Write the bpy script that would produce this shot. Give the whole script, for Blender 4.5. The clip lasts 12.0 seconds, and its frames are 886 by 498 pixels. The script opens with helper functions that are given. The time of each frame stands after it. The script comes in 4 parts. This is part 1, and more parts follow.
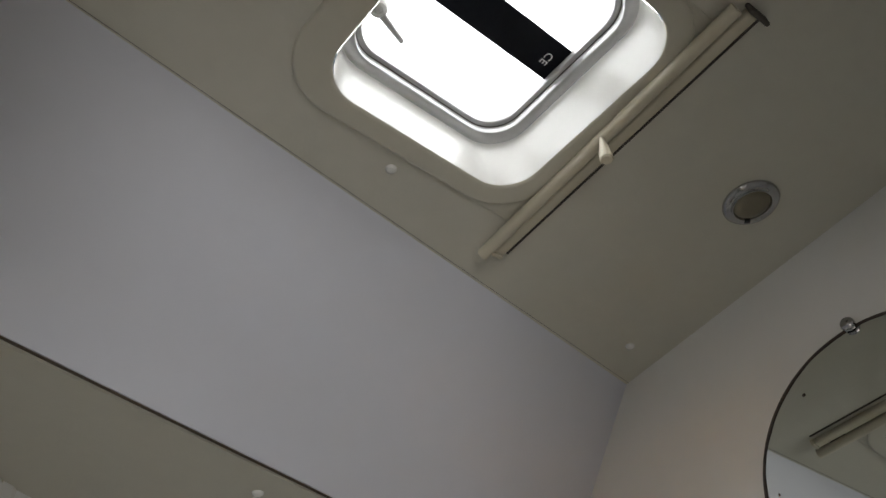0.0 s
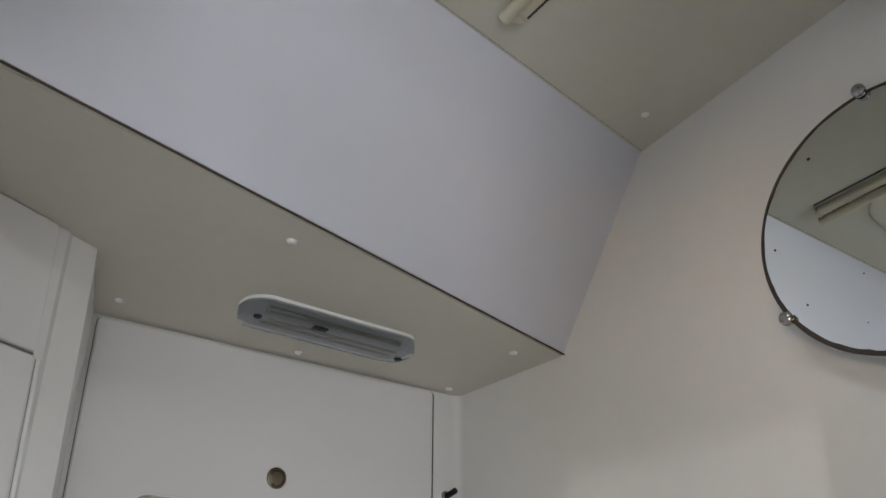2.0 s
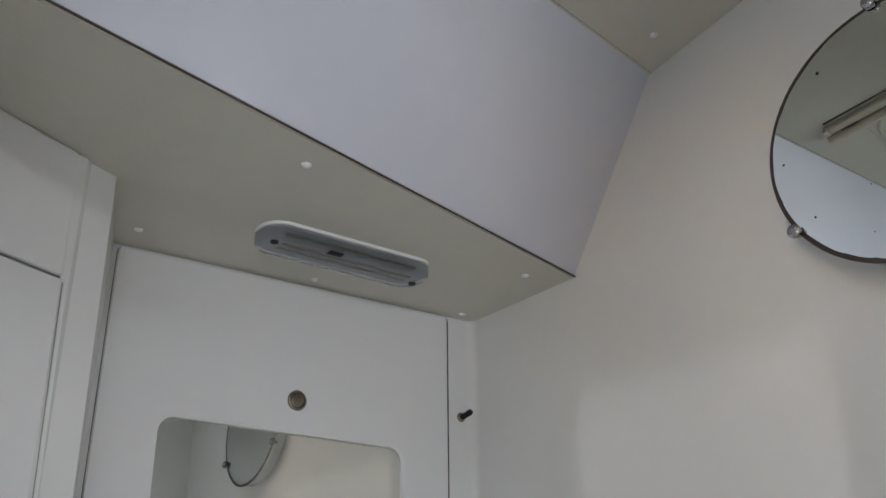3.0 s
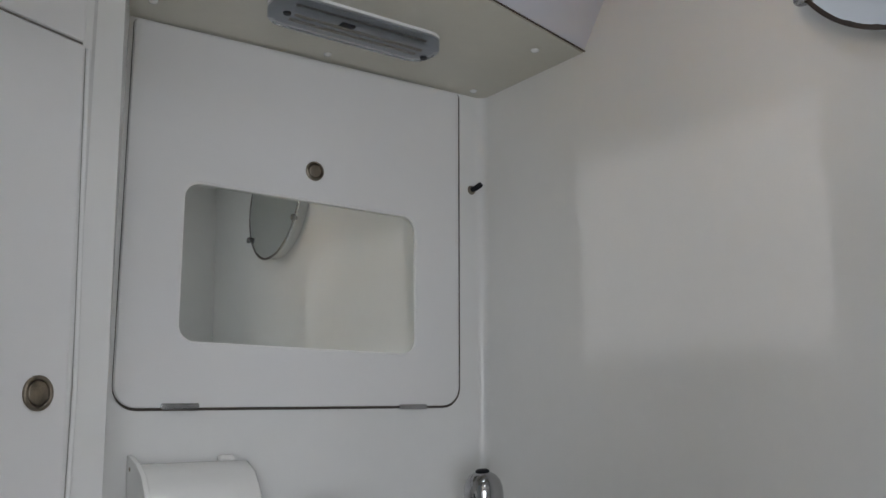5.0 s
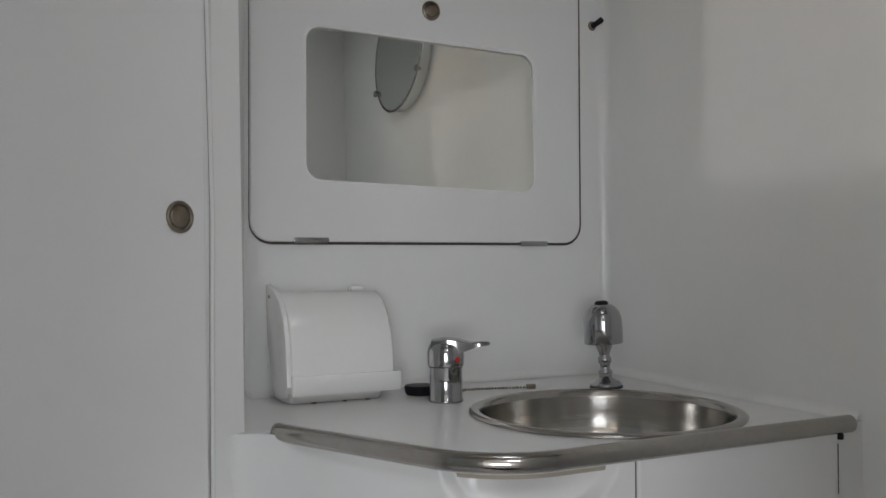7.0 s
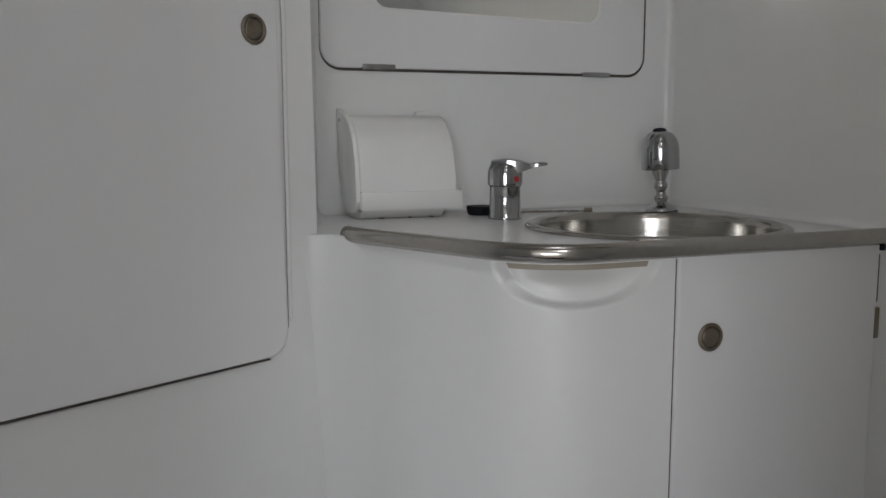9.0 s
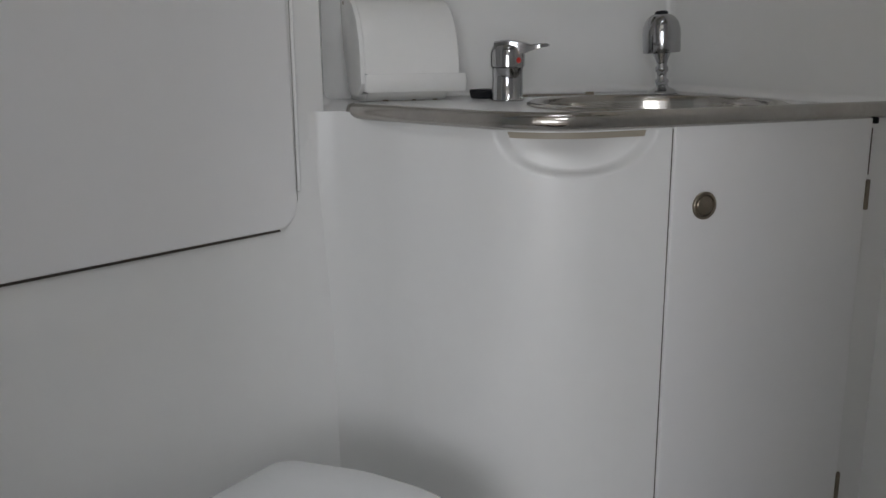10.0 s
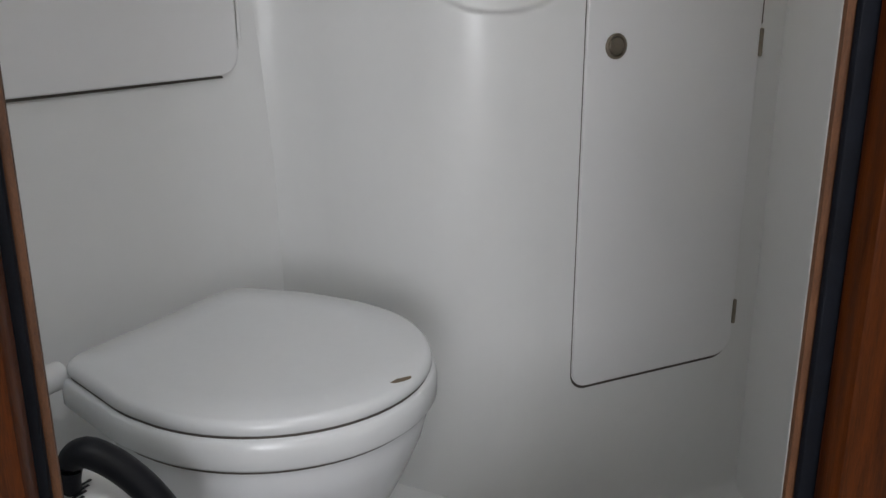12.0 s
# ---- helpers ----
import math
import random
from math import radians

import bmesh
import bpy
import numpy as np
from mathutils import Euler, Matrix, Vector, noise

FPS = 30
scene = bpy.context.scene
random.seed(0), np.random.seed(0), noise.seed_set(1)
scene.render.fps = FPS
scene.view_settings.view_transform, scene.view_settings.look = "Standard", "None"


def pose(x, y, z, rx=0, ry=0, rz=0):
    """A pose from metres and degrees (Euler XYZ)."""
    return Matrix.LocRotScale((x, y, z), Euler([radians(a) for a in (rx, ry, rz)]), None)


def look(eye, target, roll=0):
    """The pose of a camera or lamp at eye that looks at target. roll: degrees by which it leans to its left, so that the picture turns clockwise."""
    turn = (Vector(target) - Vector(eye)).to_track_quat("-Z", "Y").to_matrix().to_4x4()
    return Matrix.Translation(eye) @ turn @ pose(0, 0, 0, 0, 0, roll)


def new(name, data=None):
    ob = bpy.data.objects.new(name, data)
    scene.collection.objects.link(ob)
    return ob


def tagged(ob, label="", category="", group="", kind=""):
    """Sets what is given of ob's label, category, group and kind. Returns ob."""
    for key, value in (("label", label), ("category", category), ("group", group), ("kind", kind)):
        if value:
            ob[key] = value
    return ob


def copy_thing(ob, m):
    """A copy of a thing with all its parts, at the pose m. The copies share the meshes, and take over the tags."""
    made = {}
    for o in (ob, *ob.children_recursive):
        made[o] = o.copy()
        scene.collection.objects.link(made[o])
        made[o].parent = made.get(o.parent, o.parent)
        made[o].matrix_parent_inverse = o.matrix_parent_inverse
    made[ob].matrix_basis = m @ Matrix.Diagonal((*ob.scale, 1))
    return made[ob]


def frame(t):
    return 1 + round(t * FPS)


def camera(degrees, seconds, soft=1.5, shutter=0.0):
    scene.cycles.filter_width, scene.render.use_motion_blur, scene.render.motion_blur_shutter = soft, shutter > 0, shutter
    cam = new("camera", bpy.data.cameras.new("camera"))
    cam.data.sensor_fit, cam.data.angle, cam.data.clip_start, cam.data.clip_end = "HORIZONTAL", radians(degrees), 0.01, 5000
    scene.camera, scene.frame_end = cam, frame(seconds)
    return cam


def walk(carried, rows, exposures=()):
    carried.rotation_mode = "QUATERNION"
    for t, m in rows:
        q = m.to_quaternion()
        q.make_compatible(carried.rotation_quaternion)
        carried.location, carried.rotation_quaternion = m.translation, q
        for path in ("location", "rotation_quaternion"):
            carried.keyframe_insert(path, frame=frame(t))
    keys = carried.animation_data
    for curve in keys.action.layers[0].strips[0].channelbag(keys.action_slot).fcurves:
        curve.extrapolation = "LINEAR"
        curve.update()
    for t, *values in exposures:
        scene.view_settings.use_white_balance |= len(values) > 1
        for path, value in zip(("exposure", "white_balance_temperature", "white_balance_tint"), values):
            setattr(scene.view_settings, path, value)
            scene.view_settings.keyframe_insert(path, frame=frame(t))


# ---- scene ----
cam = camera(53.31, 12.0)
PATH = [
    (0, pose(-0.0230, 0.0702, 1.2163, 130.02, 0.85, -37.94)),
    (0.5, pose(-0.0226, 0.0669, 1.2085, 125.67, 0.33, -37.89)),
    (1, pose(-0.0271, 0.0551, 1.1976, 122.62, -0.13, -38.80)),
    (1.5, pose(-0.0347, 0.0524, 1.1771, 119.64, -0.37, -38.07)),
    (2, pose(-0.0360, 0.0503, 1.1651, 116.34, -0.39, -37.03)),
    (2.5, pose(-0.0376, 0.0520, 1.1464, 114.38, 0.10, -36.51)),
    (4.5, pose(-0.0619, 0.0164, 1.1087, 103.70, 0.11, -34.86)),
    (5, pose(-0.0589, 0.0101, 1.0897, 99.34, -0.02, -35.00)),
    (5.5, pose(-0.0608, 0.0118, 1.0815, 96.97, 0.17, -35.10)),
    (6, pose(-0.0466, 0.0057, 1.0673, 94.86, 0.59, -31.61)),
    (6.5, pose(-0.0417, -0.0026, 1.0550, 92.90, 0.37, -28.50)),
    (7, pose(-0.0465, -0.0167, 1.0436, 90.75, 0.29, -26.21)),
    (9, pose(-0.0543, -0.0881, 0.9751, 82.53, 0.06, -21.21)),
    (9.5, pose(-0.0558, -0.1102, 0.9521, 80.46, 0.35, -20.50)),
    (10, pose(-0.0690, -0.1289, 0.9310, 77.08, 0.32, -20.96)),
    (10.5, pose(-0.0793, -0.1500, 0.9082, 74.30, 1.06, -20.72)),
    (11, pose(-0.0788, -0.1676, 0.9014, 72.48, 0.75, -21.09)),
    (11.5, pose(-0.0825, -0.1991, 0.8793, 71.69, 0.87, -23.08)),
    (12, pose(-0.1247, -0.2300, 0.8350, 72.93, 0.16, -25.90)),
]

walk(cam, PATH, [(0, -0.16, 7000, 12), (1.5, 0.26, 6800, 13), (2.5, 0.42, 6400, 13), (4.5, 0.33, 6300, 13), (7, 0.22, 6450, 13.5), (9, 0.06, 6500, 14), (10.5, 0.16, 6450, 14), (12, 0.26, 6500, 14)])

# ---------------- light ----------------
SUN_WAY = Vector((0.786, 0.606, -0.122)).normalized()      # low sun, stands in for light the cabinet mirror throws on the right wall
world = bpy.data.worlds.new("sky")
scene.world = world
world.use_nodes = True
wn = world.node_tree
sky = wn.nodes.new("ShaderNodeTexSky")
sky.sky_type, sky.sun_disc = "NISHITA", False
sky.sun_elevation = math.asin(-SUN_WAY.z)
sky.sun_rotation = math.atan2(-SUN_WAY.x, -SUN_WAY.y)
wn.links.new(sky.outputs[0], wn.nodes["Background"].inputs[0])
wn.nodes["Background"].inputs[1].default_value = 0.15

sun = new("sun", bpy.data.lights.new("sun", "SUN"))
sun.data.energy, sun.data.angle, sun.data.color = 0.23, radians(1.0), (1.0, 0.98, 0.96)
sun.rotation_mode = "QUATERNION"
sun.rotation_quaternion = SUN_WAY.to_track_quat("-Z", "Y")


def area_lamp(name, eye, target, w, h, power, color):
    ob = new(name, bpy.data.lights.new(name, "AREA"))
    ob.data.shape, ob.data.size, ob.data.size_y, ob.data.energy, ob.data.color = "RECTANGLE", w, h, power, color
    ob.matrix_world = look(eye, target)
    return ob


area_lamp("hatch_daylight", (0.349, 0.455, 2.02), (0.349, 0.455, 0.0), 0.34, 0.34, 2.3, (0.93, 0.97, 1.0))
# added lamp at an unseen side opening, brightens the right-hand walls
area_lamp("added_side_light", (-1.36, -0.35, 1.50), (0.3, 0.4, 1.2), 0.50, 0.22, 2.6, (0.94, 0.98, 1.0))
# added lamp before a closed aft wall, lights the washroom through the doorway
area_lamp("added_aft_light", (-0.74, -1.84, 0.98), (0.3, 0.7, 1.25), 1.20, 0.90, 25.0, (0.93, 0.97, 1.0))
# added lamp overhead, lights the lower walls and the cabin floor
area_lamp("added_overhead_light", (0.10, -0.70, 1.93), (0.10, -0.65, 0.0), 0.40, 0.40, 6.0, (0.93, 0.97, 1.0))


# ---------------- materials ----------------
def material(name, color, rough=0.5, metal=0.0, spread=0.04, scale=6.0, bump=0.0, bump_scale=60.0, rough_spread=0.08,
             color2=None, coat=0.0, stretch=(1, 1, 1), spec=0.5):
    m = bpy.data.materials.new(name)
    m.use_nodes = True
    nt = m.node_tree
    b = nt.nodes["Principled BSDF"]
    tc = nt.nodes.new("ShaderNodeTexCoord")
    mp = nt.nodes.new("ShaderNodeMapping")
    mp.inputs["Scale"].default_value = stretch
    nt.links.new(tc.outputs["Object"], mp.inputs["Vector"])
    n1 = nt.nodes.new("ShaderNodeTexNoise")
    n1.inputs["Scale"].default_value, n1.inputs["Detail"].default_value, n1.inputs["Roughness"].default_value = scale, 6, 0.6
    nt.links.new(mp.outputs[0], n1.inputs["Vector"])
    n2 = nt.nodes.new("ShaderNodeTexNoise")
    n2.inputs["Scale"].default_value, n2.inputs["Detail"].default_value = scale * 14, 4
    nt.links.new(mp.outputs[0], n2.inputs["Vector"])
    mix = nt.nodes.new("ShaderNodeMath")
    mix.operation = "MULTIPLY_ADD"
    mix.inputs[1].default_value = 0.35
    nt.links.new(n2.outputs["Fac"], mix.inputs[0])
    sc = nt.nodes.new("ShaderNodeMath")
    sc.operation = "MULTIPLY"
    sc.inputs[1].default_value = 0.65
    nt.links.new(n1.outputs["Fac"], sc.inputs[0])
    nt.links.new(sc.outputs[0], mix.inputs[2])
    ramp = nt.nodes.new("ShaderNodeValToRGB")
    c2 = color2 or tuple(max(0.0, c * (1 - spread * 2)) for c in color)
    ramp.color_ramp.elements[0].position, ramp.color_ramp.elements[1].position = 0.32, 0.68
    ramp.color_ramp.elements[0].color, ramp.color_ramp.elements[1].color = (*c2, 1), (*color, 1)
    nt.links.new(mix.outputs[0], ramp.inputs[0])
    nt.links.new(ramp.outputs[0], b.inputs["Base Color"])
    rr = nt.nodes.new("ShaderNodeMapRange")
    rr.inputs["To Min"].default_value, rr.inputs["To Max"].default_value = max(0.02, rough - rough_spread), rough + rough_spread
    nt.links.new(mix.outputs[0], rr.inputs["Value"])
    nt.links.new(rr.outputs[0], b.inputs["Roughness"])
    b.inputs["Metallic"].default_value = metal
    b.inputs["Coat Weight"].default_value = coat
    b.inputs["Coat Roughness"].default_value = 0.12
    b.inputs["Specular IOR Level"].default_value = spec
    if bump:
        n3 = nt.nodes.new("ShaderNodeTexNoise")
        n3.inputs["Scale"].default_value, n3.inputs["Detail"].default_value = bump_scale, 3
        nt.links.new(mp.outputs[0], n3.inputs["Vector"])
        bp = nt.nodes.new("ShaderNodeBump")
        bp.inputs["Strength"].default_value, bp.inputs["Distance"].default_value = bump, 0.002
        nt.links.new(n3.outputs["Fac"], bp.inputs["Height"])
        nt.links.new(bp.outputs[0], b.inputs["Normal"])
    return m


GEL = material("white_gelcoat", (0.85, 0.85, 0.835), 0.26, spread=0.015, scale=3, bump=0.06, bump_scale=25, rough_spread=0.02)
GEL_WALL = material("satin_white_liner", (0.84, 0.83, 0.81), 0.34, spread=0.015, scale=2.5, bump=0.05, bump_scale=30, rough_spread=0.03)
GEL_DOOR = material("white_lacquered_board", (0.84, 0.835, 0.83), 0.30, spread=0.01, scale=4, bump=0.04, bump_scale=40, rough_spread=0.015)
PLASTIC = material("white_plastic", (0.90, 0.895, 0.87), 0.17, spread=0.015, scale=8)
CERAMIC = material("white_ceramic", (0.80, 0.81, 0.82), 0.12, spread=0.01, scale=5)
LID = material("white_painted_lid", (0.80, 0.81, 0.81), 0.2, spread=0.015, scale=7, bump=0.03)
CREAM = material("cream_headliner", (0.70, 0.675, 0.585), 0.42, spread=0.04, scale=3, bump=0.12, bump_scale=220)
CREAM_TRIM = material("cream_plastic_trim", (0.66, 0.63, 0.53), 0.32, spread=0.03, scale=6)
BLIND = material("ivory_blind_plastic", (0.70, 0.64, 0.50), 0.4, spread=0.04, scale=9)
LILAC = material("lilac_grey_laminate", (0.70, 0.715, 0.79), 0.34, spread=0.02, scale=2, bump=0.05, bump_scale=150)
STEEL = material("brushed_steel", (0.63, 0.61, 0.575), 0.14, metal=1.0, spread=0.08, scale=10, bump=0.04, bump_scale=90, stretch=(1, 1, 14))
RAIL = material("worn_steel_rail", (0.48, 0.455, 0.425), 0.17, metal=1.0, spread=0.10, scale=10, bump=0.03, bump_scale=120, rough_spread=0.07)
CHROME = material("chrome", (0.46, 0.46, 0.47), 0.1, metal=1.0, spread=0.05, scale=20, rough_spread=0.05)
NICKEL = material("tarnished_nickel", (0.34, 0.29, 0.23), 0.33, metal=1.0, spread=0.2, scale=40)
ALU = material("grey_anodised_frame", (0.62, 0.62, 0.63), 0.35, metal=0.4, spread=0.05, scale=12)
BLACK = material("black_rubber", (0.009, 0.010, 0.014), 0.5, spec=0.3, spread=0.2, scale=30, bump=0.2)
SEAL = material("dark_navy_seal", (0.005, 0.007, 0.013), 0.65, spec=0.2, spread=0.3, scale=40, bump=0.3)
JOINT = material("grey_joint", (0.30, 0.28, 0.25), 0.6, spread=0.15, scale=40)
# dark colour for shade in gaps; also for the hatch seal and blind end
GAP = material("dark_shade_and_seal", (0.10, 0.085, 0.07), 0.7, spread=0.2, scale=40)
EDGE = material("brown_edging", (0.09, 0.065, 0.045), 0.5, spread=0.2, scale=30)
RUST = material("desilvered_rim", (0.07, 0.05, 0.04), 0.5, spread=0.3, scale=60)
STAIN = material("brown_chip", (0.20, 0.14, 0.08), 0.6, spread=0.2, scale=90)
TAN = material("tan_worktop_strip", (0.44, 0.39, 0.31), 0.5, spread=0.08, scale=30)
RED = material("red_dot", (0.55, 0.03, 0.02), 0.35, spread=0.05)
WOOD = material("varnished_teak", (0.105, 0.024, 0.0022), 0.42, spread=0.3, scale=9, bump=0.1, bump_scale=60, color2=(0.024, 0.0055, 0.0008),
                coat=0.0, spec=0.15, stretch=(14, 14, 0.9))
RAW = material("raw_plywood_edge", (0.15, 0.058, 0.020), 0.65, spread=0.3, scale=30, bump=0.4, bump_scale=160, color2=(0.06, 0.022, 0.007), stretch=(3, 3, 1))
PALE = material("pale_bounce_floor", (0.60, 0.55, 0.48), 0.45, spread=0.1, scale=8, stretch=(10, 1, 10))
LENS = material("frosted_lens", (0.50, 0.52, 0.55), 0.25, spread=0.06, scale=30, stretch=(1, 12, 1))
BULB = material("dim_frosted_bulb", (0.24, 0.21, 0.15), 0.35, spread=0.08, scale=30)


def flat_glass(name, tint, rough, transmission=1.0):
    m = bpy.data.materials.new(name)
    m.use_nodes = True
    b = m.node_tree.nodes["Principled BSDF"]
    b.inputs["Base Color"].default_value = (*tint, 1)
    b.inputs["Roughness"].default_value = rough
    b.inputs["Transmission Weight"].default_value = transmission
    b.inputs["IOR"].default_value = 1.45
    return m


GLASS = flat_glass("hatch_acrylic", (0.95, 0.98, 1.0), 0.02)
DIFFUSER = flat_glass("ribbed_lamp_lens", (0.84, 0.88, 0.93), 0.13, 0.95)


def silvered(name, tint):
    m = bpy.data.materials.new(name)
    m.use_nodes = True
    b = m.node_tree.nodes["Principled BSDF"]
    b.inputs["Base Color"].default_value = (*tint, 1)
    b.inputs["Metallic"].default_value = 1.0
    b.inputs["Roughness"].default_value = 0.015
    return m


MIRROR = silvered("clear_mirror_glass", (0.87, 0.885, 0.85))
OLD_MIRROR = silvered("old_mirror_glass", (0.72, 0.755, 0.745))


# ---------------- mesh helpers ----------------
def finish(name, bm, mat, smooth=40):
    bmesh.ops.remove_doubles(bm, verts=bm.verts, dist=1e-6)
    bmesh.ops.recalc_face_normals(bm, faces=bm.faces)
    me = bpy.data.meshes.new(name)
    bm.to_mesh(me)
    bm.free()
    me.materials.append(mat)
    for p in me.polygons:
        p.use_smooth = smooth > 0
    if smooth:
        me.set_sharp_from_angle(angle=radians(smooth))
    return new(name, me)


def thing(name, at, label, category, group="", kind=""):
    ob = new(name)
    ob.location = at
    ob.empty_display_size = 0.02
    return tagged(ob, label, category, group, kind)


def place(ob):
    m = Matrix.Translation(ob.location)
    return place(ob.parent) @ ob.matrix_parent_inverse @ m if ob.parent else m


def part(name, bm, mat, parent, label="", smooth=40):
    ob = finish(name, bm, mat, smooth)
    ob.parent = parent
    ob.matrix_parent_inverse = place(parent).inverted()
    if label:
        ob["label"] = label
    return ob


def structure(name, bm, mat, label, category, smooth=40):
    return tagged(finish(name, bm, mat, smooth), label, category, kind="structure")


def frame_at(origin, xdir, normal):
    """A local frame on a surface: x along it, z out of it."""
    n = Vector(normal).normalized()
    x = Vector(xdir)
    x = (x - n * x.dot(n)).normalized()
    y = n.cross(x)
    m = Matrix((x, y, n)).transposed().to_4x4()
    m.translation = Vector(origin)
    return m


def round_rect(w, h, r, seg=6, cx=0.0, cy=0.0):
    """An outline w by h; r is one radius or four (lower left, lower right, upper right, upper left)."""
    rs = r if isinstance(r, (tuple, list)) else (r,) * 4
    out = []
    for k, (sx, sy) in enumerate(((-1, -1), (1, -1), (1, 1), (-1, 1))):
        q = max(rs[k], 1e-5)
        px, py = cx + sx * (w / 2 - q), cy + sy * (h / 2 - q)
        for i in range(seg + 1):
            a = radians(180 + 90 * k + 90 * i / seg)
            out.append((px + q * math.cos(a), py + q * math.sin(a)))
    return out


def circle(r, n=40, cx=0.0, cy=0.0):
    return [(cx + r * math.cos(2 * math.pi * i / n), cy + r * math.sin(2 * math.pi * i / n)) for i in range(n)]


def plate(outer, depth, m=None, holes=(), bevel=0.0, seg=2, top=0.0, both=False):
    """A slab with that outline; its front lies at local z = top, its back at top - depth."""
    bm = bmesh.new()
    for loop in (outer, *holes):
        vs = [bm.verts.new((x, y, top)) for x, y in loop]
        for a, b in zip(vs, vs[1:] + vs[:1]):
            bm.edges.new((a, b))
    if holes:
        bmesh.ops.triangle_fill(bm, use_beauty=True, use_dissolve=False, edges=bm.edges[:])
    else:
        bm.faces.new(bm.verts[:])
    bmesh.ops.recalc_face_normals(bm, faces=bm.faces)
    if bm.faces and sum(f.normal.z for f in bm.faces) < 0:
        bmesh.ops.reverse_faces(bm, faces=bm.faces)
    front = bm.faces[:]
    ext = bmesh.ops.extrude_face_region(bm, geom=front)
    moved = [v for v in ext["geom"] if isinstance(v, bmesh.types.BMVert)]
    bmesh.ops.translate(bm, verts=moved, vec=(0, 0, -depth))
    bmesh.ops.delete(bm, geom=[f for f in front if f.is_valid and all(abs(v.co.z - top) > 1e-7 for v in f.verts)], context="FACES_ONLY")
    bmesh.ops.recalc_face_normals(bm, faces=bm.faces)
    if bevel:
        es = []
        for e in bm.edges:
            if len(e.link_faces) == 2 and all(abs(v.co.z - top) < 1e-7 for v in e.verts):
                n0, n1 = e.link_faces[0].normal, e.link_faces[1].normal
                if abs(n0.dot(n1)) < 0.5:
                    es.append(e)
        bmesh.ops.bevel(bm, geom=es, offset=bevel, segments=seg, affect="EDGES", profile=0.5)
    if m:
        bm.transform(m)
    return bm


def lathe(profile, m=None, n=48):
    """Turns (radius, height) points about local z."""
    bm = bmesh.new()
    rings = []
    for r, z in profile:
        if r < 1e-6:
            rings.append([bm.verts.new((0, 0, z))])
        else:
            rings.append([bm.verts.new((r * math.cos(2 * math.pi * i / n), r * math.sin(2 * math.pi * i / n), z)) for i in range(n)])
    for a, b in zip(rings, rings[1:]):
        for i in range(n):
            j = (i + 1) % n
            if len(a) == 1 and len(b) == 1:
                continue
            if len(a) == 1:
                bm.faces.new((a[0], b[i], b[j]))
            elif len(b) == 1:
                bm.faces.new((a[i], a[j], b[0]))
            else:
                bm.faces.new((a[i], a[j], b[j], b[i]))
    if m:
        bm.transform(m)
    return bm


def tube(path, r, n=14, cap=True):
    """A round bar along the points; r is one radius or one for each point."""
    bm = bmesh.new()
    pts = [Vector(p) for p in path]
    rs = r if isinstance(r, (tuple, list)) else [r] * len(pts)
    rings = []
    up = Vector((0, 0, 1))
    for i, p in enumerate(pts):
        t = (pts[min(i + 1, len(pts) - 1)] - pts[max(i - 1, 0)]).normalized()
        a = up if abs(t.dot(up)) < 0.95 else Vector((1, 0, 0))
        x = a.cross(t).normalized()
        y = t.cross(x)
        rings.append([bm.verts.new(p + (x * math.cos(2 * math.pi * k / n) + y * math.sin(2 * math.pi * k / n)) * rs[i]) for k in range(n)])
    for a, b in zip(rings, rings[1:]):
        for k in range(n):
            bm.faces.new((a[k], a[(k + 1) % n], b[(k + 1) % n], b[k]))
    if cap:
        bm.faces.new(rings[0][::-1])
        bm.faces.new(rings[-1])
    return bm


def box(x0, x1, y0, y1, z0, z1, m=None, bevel=0.0, seg=2):
    bm = bmesh.new()
    bmesh.ops.create_cube(bm, size=1.0)
    for v in bm.verts:
        v.co = Vector(((x0 + x1) / 2 + v.co.x * (x1 - x0), (y0 + y1) / 2 + v.co.y * (y1 - y0), (z0 + z1) / 2 + v.co.z * (z1 - z0)))
    if bevel:
        bmesh.ops.bevel(bm, geom=bm.edges[:], offset=bevel, segments=seg, affect="EDGES", profile=0.5)
    if m:
        bm.transform(m)
    return bm


def fillet(points, radii, seg=10):
    """A plan line whose inner corners are rounded."""
    out = [Vector(points[0])]
    for i in range(1, len(points) - 1):
        p, a, b = Vector(points[i]), Vector(points[i - 1]), Vector(points[i + 1])
        u, v = (a - p).normalized(), (b - p).normalized()
        half = u.angle(v) / 2
        r = radii[i - 1]
        d = r / math.tan(half)
        c = p + (u + v).normalized() * (r / math.sin(half))
        s, e = p + u * d - c, p + v * d - c
        for k in range(seg + 1):
            w = k / seg
            ang = s.angle(e)
            q = (s * math.sin((1 - w) * ang) + e * math.sin(w * ang)) / math.sin(ang)
            out.append(c + q)
    out.append(Vector(points[-1]))
    return out


def resample(line, step):
    out = [line[0]]
    for a, b in zip(line, line[1:]):
        n = max(1, int((b - a).length / step))
        out += [a + (b - a) * ((k + 1) / n) for k in range(n)]
    return out


